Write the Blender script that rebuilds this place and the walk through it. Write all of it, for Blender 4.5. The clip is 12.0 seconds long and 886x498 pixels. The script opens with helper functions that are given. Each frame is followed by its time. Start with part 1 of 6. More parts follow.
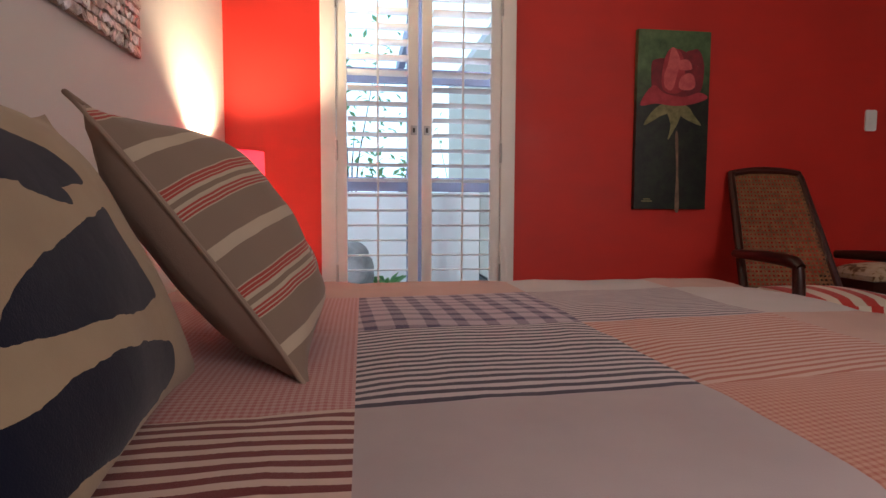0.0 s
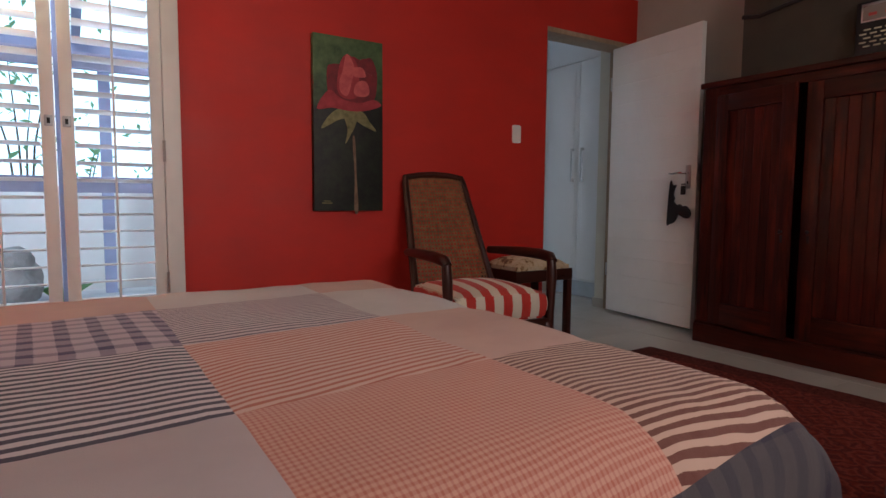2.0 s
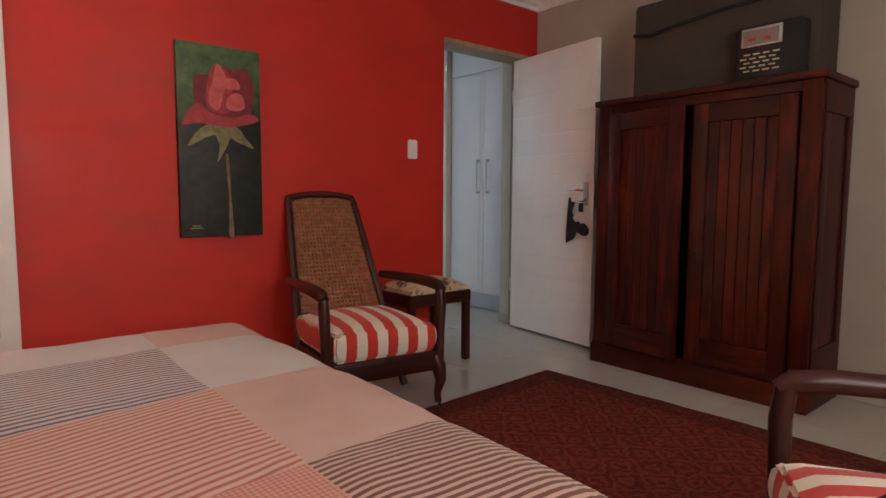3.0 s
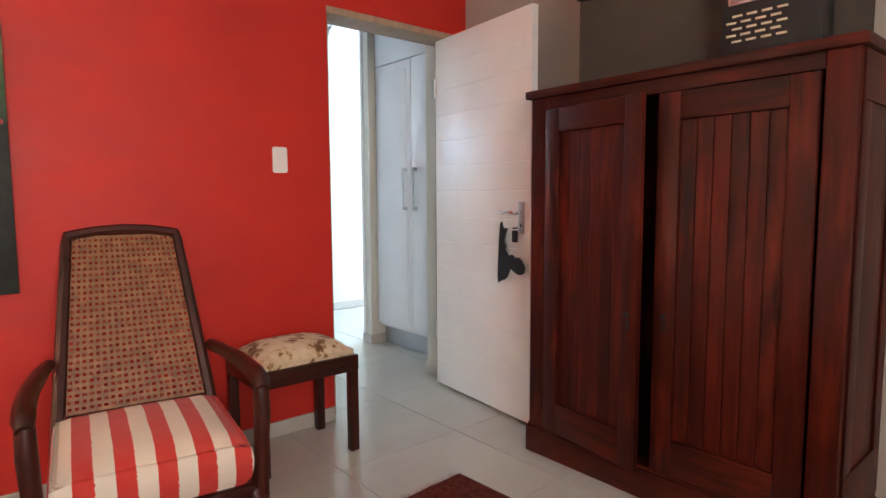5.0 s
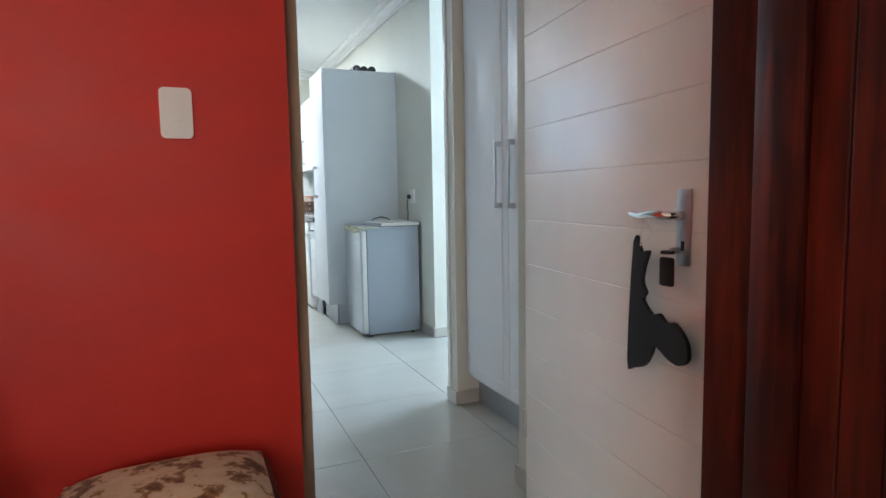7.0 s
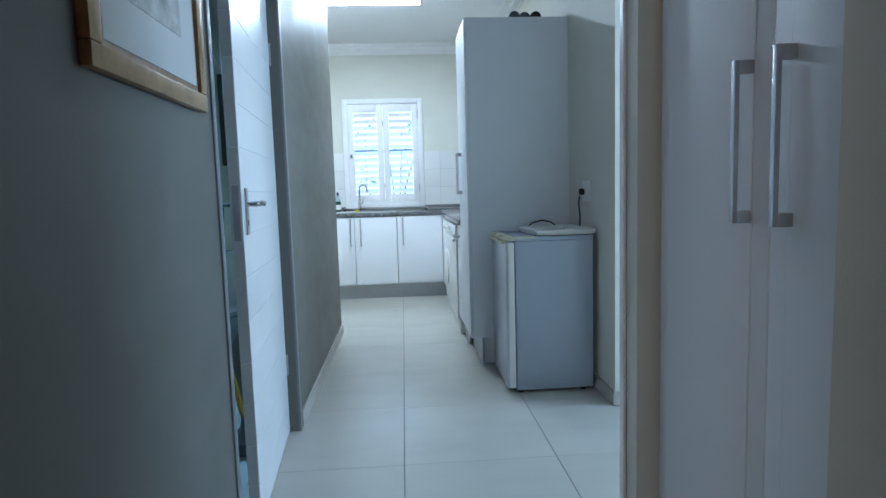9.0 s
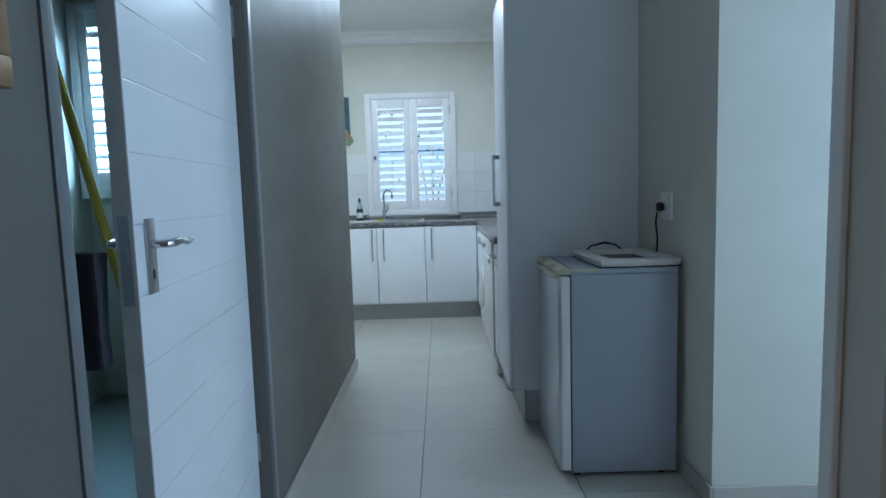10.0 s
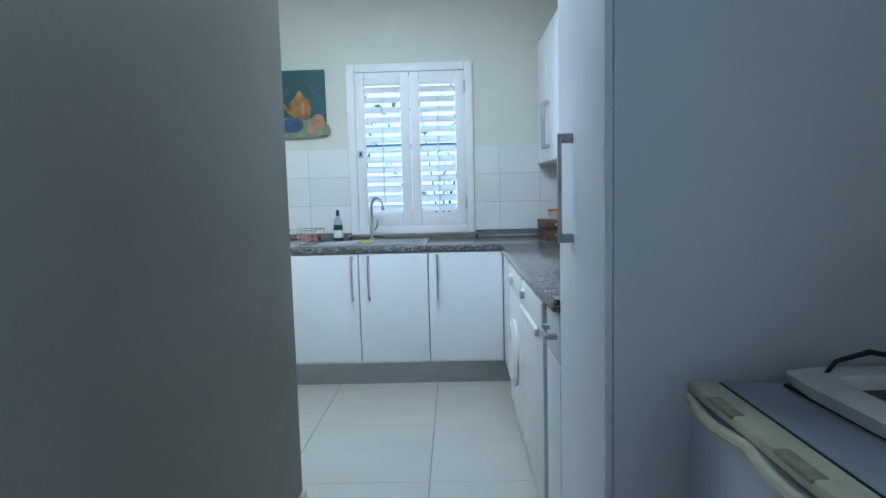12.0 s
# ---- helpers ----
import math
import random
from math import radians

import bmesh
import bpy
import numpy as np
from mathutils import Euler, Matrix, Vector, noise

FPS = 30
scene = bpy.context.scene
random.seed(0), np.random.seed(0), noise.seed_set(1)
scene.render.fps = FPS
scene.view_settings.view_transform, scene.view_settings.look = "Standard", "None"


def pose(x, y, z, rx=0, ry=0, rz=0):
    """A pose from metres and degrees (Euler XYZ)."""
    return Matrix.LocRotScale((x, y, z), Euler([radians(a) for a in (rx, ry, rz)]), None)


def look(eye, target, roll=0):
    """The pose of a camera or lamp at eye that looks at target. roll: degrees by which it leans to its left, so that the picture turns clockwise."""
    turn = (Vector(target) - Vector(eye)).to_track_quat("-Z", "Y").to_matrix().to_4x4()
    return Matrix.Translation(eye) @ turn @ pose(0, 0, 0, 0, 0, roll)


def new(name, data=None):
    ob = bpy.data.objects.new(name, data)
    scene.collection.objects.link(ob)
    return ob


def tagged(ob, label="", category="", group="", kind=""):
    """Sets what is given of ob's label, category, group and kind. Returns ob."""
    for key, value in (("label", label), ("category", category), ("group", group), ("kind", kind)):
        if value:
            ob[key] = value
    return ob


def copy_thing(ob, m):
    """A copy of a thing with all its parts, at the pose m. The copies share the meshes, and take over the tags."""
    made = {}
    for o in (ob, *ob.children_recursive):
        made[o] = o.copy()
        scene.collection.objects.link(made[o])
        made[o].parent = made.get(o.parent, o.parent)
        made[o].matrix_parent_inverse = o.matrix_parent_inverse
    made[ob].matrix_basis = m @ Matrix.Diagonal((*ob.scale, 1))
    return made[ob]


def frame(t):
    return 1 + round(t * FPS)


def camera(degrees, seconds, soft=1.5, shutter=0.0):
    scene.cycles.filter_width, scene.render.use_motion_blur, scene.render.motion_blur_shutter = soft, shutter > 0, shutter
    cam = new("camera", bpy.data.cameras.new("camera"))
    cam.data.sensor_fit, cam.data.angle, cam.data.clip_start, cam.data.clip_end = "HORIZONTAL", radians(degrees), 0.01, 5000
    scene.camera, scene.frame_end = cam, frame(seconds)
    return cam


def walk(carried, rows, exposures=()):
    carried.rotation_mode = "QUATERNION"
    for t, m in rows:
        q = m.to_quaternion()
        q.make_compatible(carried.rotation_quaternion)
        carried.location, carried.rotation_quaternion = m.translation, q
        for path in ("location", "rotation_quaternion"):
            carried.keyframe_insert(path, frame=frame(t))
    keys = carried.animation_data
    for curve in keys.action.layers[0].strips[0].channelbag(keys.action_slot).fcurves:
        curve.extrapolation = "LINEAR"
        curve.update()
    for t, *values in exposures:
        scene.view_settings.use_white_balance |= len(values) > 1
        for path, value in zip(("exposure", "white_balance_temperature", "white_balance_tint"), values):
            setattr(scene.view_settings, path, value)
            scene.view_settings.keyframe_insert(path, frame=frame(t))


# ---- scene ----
cam = camera(74.6, 12.0)
PATH = [
    (0, (0.012, -0.139, 0.815), (0.285, 1.837, 0.673), 0.3),
    (0.5, (0.098, -0.167, 0.828), (0.548, 1.775, 0.678), 0.3),
    (1, (0.157, -0.184, 0.832), (0.847, 1.687, 0.679), 0.3),
    (1.5, (0.246, -0.219, 0.848), (1.154, 1.555, 0.688), 0.4),
    (2, (0.344, -0.219, 0.873), (1.416, 1.461, 0.708), 0.4),
    (2.5, (0.472, -0.21, 0.938), (1.667, 1.383, 0.765), 0.5),
    (3, (0.633, -0.179, 1.014), (1.904, 1.356, 0.839), 0.3),
    (5, (1.698, 0.285, 1.153), (2.989, 1.802, 0.972), -0.3),
    (5.5, (2.01, 0.557, 1.135), (3.207, 2.15, 0.957), -0.5),
    (6, (2.321, 0.811, 1.149), (3.439, 2.46, 0.964), -0.6),
    (6.5, (2.659, 1.06, 1.142), (3.665, 2.778, 0.955), -0.9),
    (7, (2.918, 1.319, 1.121), (3.71, 3.146, 0.934), -1.0),
    (7.5, (3.148, 1.611, 1.101), (3.73, 3.516, 0.92), -1.4),
    (7.7, (3.268, 1.734, 1.086), (3.752, 3.667, 0.921), -1.3),
    (9.5, (3.61, 2.992, 1.164), (3.671, 4.981, 0.96), -1.9),
    (10, (3.66, 3.399, 1.199), (3.663, 5.389, 1.003), -1.7),
    (10.5, (3.683, 3.784, 1.239), (3.68, 5.774, 1.044), -1.6),
    (11, (3.724, 4.219, 1.273), (3.686, 6.209, 1.077), -2.2),
    (12, (3.678, 5.089, 1.24), (3.638, 7.08, 1.058), -1.5),
]
walk(cam, [(t, look(eye, target, roll)) for t, eye, target, roll in PATH],
     [(0, 0.05, 6000, 16), (1, -0.05, 6000, 16), (2, 0.08, 5900, 15), (3, 0.65, 6150, 14), (5, 1.55, 6000, 12), (6, 1.45, 5900, 10), (7, 0.9, 5850, 9), (7.7, 0.5, 5750, 8), (9.3, -0.15, 5150, 7), (10.5, -0.75, 5250, 7), (12, -0.45, 5200, 7)])

# ---- world, sun, large lights ----
world = bpy.data.worlds.new("sky")
scene.world = world
world.use_nodes = True
wn = world.node_tree.nodes
sky = wn.new("ShaderNodeTexSky")
sky.sky_type = "NISHITA"
sky.sun_disc = False
sky.sun_elevation = radians(55)
sky.sun_rotation = radians(213)
world.node_tree.links.new(sky.outputs[0], wn["Background"].inputs[0])
wn["Background"].inputs[1].default_value = 0.12


def lamp(name, kind, m, energy, colour, **more):
    data = bpy.data.lights.new(name, kind)
    data.energy, data.color = energy, colour
    if kind == "AREA":
        data.shape = "RECTANGLE"
        data.size, data.size_y = more["size"]
    elif kind == "SUN":
        data.angle = radians(16)
    else:
        data.shadow_soft_size = more["size"]
    ob = new(name, data)
    ob.matrix_world = m
    return ob


# a hazy sun stands behind the house, over the roof
lamp("sun", "SUN", look((-4, -0.5, 8), (0.2, 6.0, 0)), 2.0, (1.0, 0.96, 0.90))
# sky light in the openings
lamp("garden_door_daylight", "AREA", look((0.3, 3.75, 3.05), (0.9, 1.4, 0.7)), 115, (0.88, 0.93, 1.0), size=(1.4, 0.7))
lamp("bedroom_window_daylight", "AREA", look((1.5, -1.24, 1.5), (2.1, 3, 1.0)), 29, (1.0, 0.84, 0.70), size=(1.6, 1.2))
lamp("kitchen_window_daylight", "AREA", look((3.38, 10.15, 3.0), (3.38, 9.42, 1.6)), 42, (0.26, 0.70, 1.0), size=(1.7, 0.9))
lamp("nook_window_daylight", "AREA", look((6.9, 4.95, 1.5), (3, 4.95, 1.0)), 70, (0.62, 0.79, 1.0), size=(1.0, 1.5))
lamp("bathroom_window_daylight", "AREA", look((1.87, 6.895, 1.78), (1.87, 4, 1.78)), 95, (0.48, 0.77, 1.0), size=(0.42, 0.84))
lamp("bedside_bulb", "POINT", pose(-0.515, 2.42, 0.95), 85, (1.0, 0.80, 0.46), size=0.035)
lamp("kitchen_tube_light", "AREA", look((3.2, 7.75, 2.70), (3.2, 7.75, 0)), 50, (0.88, 0.96, 1.0), size=(1.15, 0.06))

# ---- materials ----
def srgb(r, g, b):
    return tuple((c / 255 / 12.92) if c / 255 < 0.04045 else ((c / 255 + 0.055) / 1.055) ** 2.4 for c in (r, g, b)) + (1.0,)


class Mat:
    """A node material in the making: nodes are added by name, and linked by output or value."""

    def __init__(self, name, rough=0.6, metal=0.0, spec=0.5):
        self.m = bpy.data.materials.new(name)
        self.m.use_nodes = True
        self.t = self.m.node_tree
        self.b = self.t.nodes["Principled BSDF"]
        self.b.inputs["Roughness"].default_value = rough
        self.b.inputs["Metallic"].default_value = metal
        self.b.inputs["Specular IOR Level"].default_value = spec
        self.co = self.t.nodes.new("ShaderNodeTexCoord").outputs["Object"]

    def put(self, sock, v):
        if isinstance(v, bpy.types.NodeSocket):
            self.t.links.new(v, sock)
        else:
            sock.default_value = v

    def node(self, kind, **ins):
        n = self.t.nodes.new(kind)
        for k, v in ins.items():
            self.put(n.inputs[k], v)
        return n

    def noise(self, scale, detail=4, rough=0.55, stretch=None, co=None):
        v = co or self.co
        if stretch:
            v = self.node("ShaderNodeMapping", Vector=v, Scale=stretch).outputs[0]
        return self.node("ShaderNodeTexNoise", Vector=v, Scale=scale, Detail=detail, Roughness=rough).outputs["Fac"]

    def math(self, op, a, b=0.0, c=None):
        n = self.t.nodes.new("ShaderNodeMath")
        n.operation = op
        self.put(n.inputs[0], a)
        self.put(n.inputs[1], b)
        if c is not None:
            self.put(n.inputs[2], c)
        return n.outputs[0]

    def ramp(self, fac, *stops):
        n = self.node("ShaderNodeValToRGB", Fac=fac)
        e = n.color_ramp.elements
        while len(e) < len(stops):
            e.new(0.5)
        for el, (p, c) in zip(e, stops):
            el.position, el.color = p, c
        return n.outputs[0]

    def mix(self, fac, a, b, blend="MIX"):
        n = self.t.nodes.new("ShaderNodeMix")
        n.data_type, n.blend_type = "RGBA", blend
        self.put(n.inputs[0], fac)
        self.put(n.inputs[6], a)
        self.put(n.inputs[7], b)
        return n.outputs[2]

    def xyz(self):
        return self.node("ShaderNodeSeparateXYZ", Vector=self.co).outputs

    def base(self, v):
        self.put(self.b.inputs["Base Color"], v)

    def bump(self, h, strength=0.2, dist=0.002):
        n = self.node("ShaderNodeBump", Strength=strength, Distance=dist, Height=h)
        self.t.links.new(n.outputs[0], self.b.inputs["Normal"])

    def rough(self, v):
        self.put(self.b.inputs["Roughness"], v)


def plain(name, colour, rough=0.6, metal=0.0, vary=0.08, scale=6, grain=60, bump=0.08, spec=0.5, dist=0.002):
    m = Mat(name, rough, metal, spec)
    big = m.noise(scale, 3)
    dark = tuple(c * (1 - vary) for c in colour[:3]) + (1,)
    light = tuple(min(1, c * (1 + vary)) for c in colour[:3]) + (1,)
    m.base(m.ramp(big, (0.3, dark), (0.7, light)))
    fine = m.noise(grain, 4)
    if bump:
        m.bump(fine, bump, dist)
    m.rough(m.math("MULTIPLY_ADD", big, 0.10, rough - 0.05))
    return m.m


def painted_wall(name, colour, rough=0.55, patch=0.10, coursed=False):
    m = Mat(name, rough)
    big = m.noise(1.6, 4, 0.6)
    mid = m.noise(4, 4, 0.5, (1, 1, 2.2))
    f = m.math("MULTIPLY_ADD", mid, 0.5, m.math("MULTIPLY", big, 0.5))
    m.base(m.ramp(f, (0.3, tuple(c * (1 - patch) for c in colour[:3]) + (1,)), (0.7, tuple(min(1, c * (1 + patch)) for c in colour[:3]) + (1,))))
    h = m.math("ADD", m.noise(160, 3), m.math("MULTIPLY", m.noise(14, 4), 1.5))
    if coursed:
        z = m.math("ADD", m.xyz()[2], m.math("MULTIPLY_ADD", m.noise(3, 3), 0.03, -0.015))
        joint = m.math("POWER", m.math("ABSOLUTE", m.math("SINE", m.math("MULTIPLY", z, math.pi / 0.086))), 0.4)
        h = m.math("ADD", h, m.math("MULTIPLY_ADD", joint, 0.10, m.math("MULTIPLY", m.noise(5, 4, 0.6, (1, 1, 3)), 2.5)))
    m.bump(h, 0.25, 0.0015)
    m.rough(m.math("MULTIPLY_ADD", mid, 0.25, rough - 0.12))
    return m.m


def wood(name, dark, light, axis=2, rough=0.38, scale=1.0, spec=0.4, worn=None):
    m = Mat(name, rough, 0.0, spec)
    stretch = [14.0, 14.0, 14.0]
    stretch[axis] = 0.9
    rnd = m.node("ShaderNodeObjectInfo").outputs["Random"]
    off = m.node("ShaderNodeCombineXYZ", X=m.math("MULTIPLY", rnd, 9.0), Y=m.math("MULTIPLY", rnd, 5.0), Z=m.math("MULTIPLY", rnd, 7.0)).outputs[0]
    v = m.node("ShaderNodeVectorMath", **{}).outputs[0]
    add = v.node
    add.operation = "ADD"
    m.t.links.new(m.co, add.inputs[0])
    m.t.links.new(off, add.inputs[1])
    grain = m.noise(3.0 * scale, 6, 0.62, stretch, v)
    broad = m.noise(1.4 * scale, 3, 0.5, [c ** 0.5 for c in stretch], v)
    f = m.math("MULTIPLY_ADD", grain, 0.6, m.math("MULTIPLY", broad, 0.45))
    f = m.math("ADD", f, m.math("MULTIPLY_ADD", rnd, 0.12, -0.06))
    col = m.ramp(f, (0.34, dark), (0.68, light))
    if worn:
        rub = m.math("MULTIPLY_ADD", m.noise(2.2, 4, 0.6, [c ** 0.4 for c in stretch], v), 0.7, m.math("MULTIPLY", grain, 0.3))
        col = m.mix(m.ramp(rub, (0.50, (0, 0, 0, 1)), (0.68, (1, 1, 1, 1))), col, worn)
    m.base(col)
    m.bump(grain, 0.15, 0.001)
    m.rough(m.math("MULTIPLY_ADD", grain, 0.3, rough - 0.15))
    return m.m


def weave(m, scale=700):
    """Cloth relief for a material."""
    x, y, z = m.xyz()
    a = m.noise(scale, 2, 0.6)
    wr = m.noise(7, 5)
    m.bump(m.math("MULTIPLY_ADD", a, 0.8, m.math("MULTIPLY", wr, 7.0)), 0.35, 0.0018)
    m.b.inputs["Sheen Weight"].default_value = 0.15


def striped_cloth(name, ground, line, axis, pitch, duty=0.5, tilt=0.0, second=None, fade=0.1, scale=700):
    """Woven cloth with stripes across an axis (0 x, 1 y); second: (pitch, duty) of crossing stripes, for plaids and checks."""
    m = Mat(name, 0.9, 0, 0.2)
    o = m.xyz()
    wob = m.math("MULTIPLY_ADD", m.noise(5, 3), 0.012, -0.006)
    c = m.math("ADD", o[axis], m.math("MULTIPLY_ADD", o[1 - axis], tilt, wob))
    edge = m.math("MULTIPLY", m.noise(220, 2), 0.12)
    f = m.math("ADD", m.math("FRACT", m.math("ADD", m.math("DIVIDE", c, pitch), 100.0)), edge)
    on = m.math("LESS_THAN", f, duty + 0.06)
    col = m.mix(on, ground, line)
    if second:
        p2, d2 = second
        f2 = m.math("ADD", m.math("FRACT", m.math("ADD", m.math("DIVIDE", o[1 - axis], p2), 100.0)), edge)
        on2 = m.math("LESS_THAN", f2, d2 + 0.06)
        both = m.math("MULTIPLY_ADD", on, 0.5, m.math("MULTIPLY", on2, 0.5))
        col = m.mix(both, ground, line)
    worn = m.noise(26, 5)
    col = m.mix(m.math("MULTIPLY", worn, fade * 2), col, ground)
    m.base(col)
    weave(m, scale)
    return m.m


WHITE = (0.80, 0.79, 0.76, 1)
mat_red = painted_wall("red wall paint", (0.52, 0.018, 0.007, 1), 0.55, 0.13, True)
# base colour darker and browner than on the other bedroom walls
mat_beige_wall = painted_wall("beige-toned bedroom wall", (0.40, 0.345, 0.29, 1), 0.65, 0.05)
mat_white_wall = painted_wall("white bedroom wall paint", (0.70, 0.66, 0.62, 1), 0.6, 0.04)
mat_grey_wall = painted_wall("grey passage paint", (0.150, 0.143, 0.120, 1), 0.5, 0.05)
mat_pale_wall = painted_wall("pale grey kitchen paint", (0.64, 0.625, 0.54, 1), 0.6, 0.04)
mat_ceiling = painted_wall("ceiling paint", (0.80, 0.80, 0.79, 1), 0.7, 0.02)
mat_cornice = plain("plaster cornice", (0.80, 0.79, 0.77, 1), 0.6, vary=0.03)
mat_white_gloss = plain("white enamel paint", WHITE, 0.32, vary=0.04, scale=3, grain=40, bump=0.06)
mat_shutter = plain("white shutter paint", (0.78, 0.76, 0.74, 1), 0.4, vary=0.04, grain=90)
mat_laminate = plain("white foil cabinet front", (0.80, 0.81, 0.82, 1), 0.42, vary=0.02, scale=2, bump=0.03)
mat_carcass = plain("pale grey cabinet side", (0.74, 0.75, 0.76, 1), 0.4, vary=0.03, scale=2, bump=0.03)
mat_steel = plain("brushed steel", (0.55, 0.55, 0.56, 1), 0.33, 1.0, vary=0.1, grain=160, bump=0.05)
mat_chrome = plain("chrome", (0.75, 0.75, 0.76, 1), 0.12, 1.0, vary=0.03, bump=0.0)
mat_kick = plain("grey aluminium kickboard", (0.42, 0.43, 0.45, 1), 0.4, 0.7, vary=0.06, grain=120)
mat_black = plain("black plastic", (0.012, 0.012, 0.013, 1), 0.45, vary=0.2, spec=0.3)
mat_dark_wood = wood("dark mahogany", (0.014, 0.004, 0.003, 1), (0.055, 0.012, 0.007, 1), 2, 0.33)
mat_dark_wood_x = wood("dark mahogany rails", (0.014, 0.004, 0.003, 1), (0.055, 0.012, 0.007, 1), 0, 0.33)
mat_dark_wood_y = wood("dark mahogany arms", (0.014, 0.004, 0.003, 1), (0.055, 0.012, 0.007, 1), 1, 0.33)
mat_wardrobe = wood("red stained pine", (0.011, 0.0018, 0.0010, 1), (0.066, 0.0068, 0.0026, 1), 2, 0.42, spec=0.22, worn=(0.115, 0.014, 0.005, 1))
mat_wardrobe_y = wood("red stained pine rails", (0.010, 0.0019, 0.0010, 1), (0.060, 0.0072, 0.0026, 1), 1, 0.42, spec=0.22, worn=(0.115, 0.014, 0.005, 1))
mat_frame_wood = wood("pale varnished door lining", (0.26, 0.17, 0.10, 1), (0.42, 0.31, 0.21, 1), 2, 0.45)
mat_skirting = plain("beige tile skirting", (0.46, 0.43, 0.38, 1), 0.35, vary=0.06)
mat_tray = plain("worn white enamel", (0.72, 0.70, 0.66, 1), 0.4, vary=0.1, scale=14)
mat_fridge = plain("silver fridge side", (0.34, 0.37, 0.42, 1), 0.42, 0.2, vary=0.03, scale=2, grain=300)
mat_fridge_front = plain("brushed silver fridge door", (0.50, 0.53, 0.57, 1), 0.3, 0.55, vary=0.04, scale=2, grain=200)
mat_yellowed = plain("yellowed plastic trim", (0.52, 0.49, 0.34, 1), 0.45, vary=0.12, scale=20)
mat_pale_plastic = plain("pale plastic", (0.72, 0.71, 0.68, 1), 0.4, vary=0.04)
mat_switch = plain("white switch plastic", (0.80, 0.78, 0.74, 1), 0.3, vary=0.02, bump=0)
mat_grout = plain("grey grout", (0.16, 0.16, 0.155, 1), 0.9, vary=0.1)
mat_concrete = plain("patio paving", (0.40, 0.42, 0.43, 1), 0.8, vary=0.2, scale=3, grain=30, bump=0.4)
mat_garden_wall = plain("white garden wall render", (0.78, 0.78, 0.76, 1), 0.8, vary=0.06, scale=2, grain=50, bump=0.3)
mat_stone = plain("grey boulder stone", (0.22, 0.21, 0.20, 1), 0.9, vary=0.3, scale=5, grain=22, bump=0.7, dist=0.02)
mat_foliage = plain("garden leaves", (0.12, 0.24, 0.11, 1), 0.5, vary=0.4, scale=9, grain=20)
leaf_nodes = mat_foliage.node_tree
leaf_glow = leaf_nodes.nodes.new("ShaderNodeBsdfTranslucent")
leaf_glow.inputs["Color"].default_value = (0.34, 0.56, 0.28, 1)
leaf_mix = leaf_nodes.nodes.new("ShaderNodeMixShader")
leaf_mix.inputs[0].default_value = 0.65
leaf_nodes.links.new(leaf_nodes.nodes["Principled BSDF"].outputs[0], leaf_mix.inputs[1])
leaf_nodes.links.new(leaf_glow.outputs[0], leaf_mix.inputs[2])
leaf_nodes.links.new(leaf_mix.outputs[0], leaf_nodes.nodes["Material Output"].inputs[0])
mat_beam = plain("blue grey painted beam", (0.30, 0.34, 0.50, 1), 0.5, vary=0.08)
mat_trunk = plain("brown bark", (0.12, 0.085, 0.06, 1), 0.9, vary=0.3, scale=12, bump=0.5)


def glass_mat(name="window glass", tint=(1, 1, 1, 1)):
    m = Mat(name, 0.02)
    m.base(tint)
    m.b.inputs["Transmission Weight"].default_value = 1.0
    m.b.inputs["IOR"].default_value = 1.02
    return m.m


mat_glass = glass_mat()
# the garden light's blue cast and dimming are put into the pane's colour
mat_cast_glass = glass_mat("door glass with blue daylight cast", (0.80, 0.95, 1.0, 1))


def tile_mat(name, colour, rough):
    m = Mat(name, rough)
    rnd = m.node("ShaderNodeObjectInfo").outputs["Random"]
    shift = m.node("ShaderNodeCombineXYZ", X=m.math("MULTIPLY", rnd, 31.0), Y=m.math("MULTIPLY", rnd, 17.0), Z=rnd).outputs[0]
    add = m.node("ShaderNodeVectorMath")
    m.t.links.new(m.co, add.inputs[0])
    m.t.links.new(shift, add.inputs[1])
    f = m.noise(2.6, 3, 0.5, (1, 2.5, 1), add.outputs[0])
    f = m.math("MULTIPLY_ADD", rnd, 0.25, m.math("MULTIPLY", f, 0.75))
    m.base(m.mix(f, tuple(c * 0.90 for c in colour[:3]) + (1,), tuple(c * 1.10 for c in colour[:3]) + (1,)))
    m.rough(m.math("MULTIPLY_ADD", m.noise(5, 4, 0.6), 0.14, rough - 0.06))
    m.bump(m.noise(24, 3), 0.05, 0.001)
    return m.m


mat_floor_tile = tile_mat("glazed cream floor tile", (0.46, 0.44, 0.385, 1), 0.22)
mat_splash_tile = tile_mat("white wall tile", (0.72, 0.72, 0.69, 1), 0.2)


def granite():
    m = Mat("speckled granite", 0.16)
    v = m.node("ShaderNodeTexVoronoi", Vector=m.co, Scale=170.0).outputs["Color"]
    s = m.node("ShaderNodeSeparateColor", Color=v).outputs[0]
    m.base(m.ramp(s, (0.0, (0.02, 0.02, 0.022, 1)), (0.35, (0.07, 0.068, 0.068, 1)), (0.7, (0.16, 0.155, 0.155, 1)), (1.0, (0.42, 0.40, 0.39, 1))))
    return m.m


mat_granite = granite()


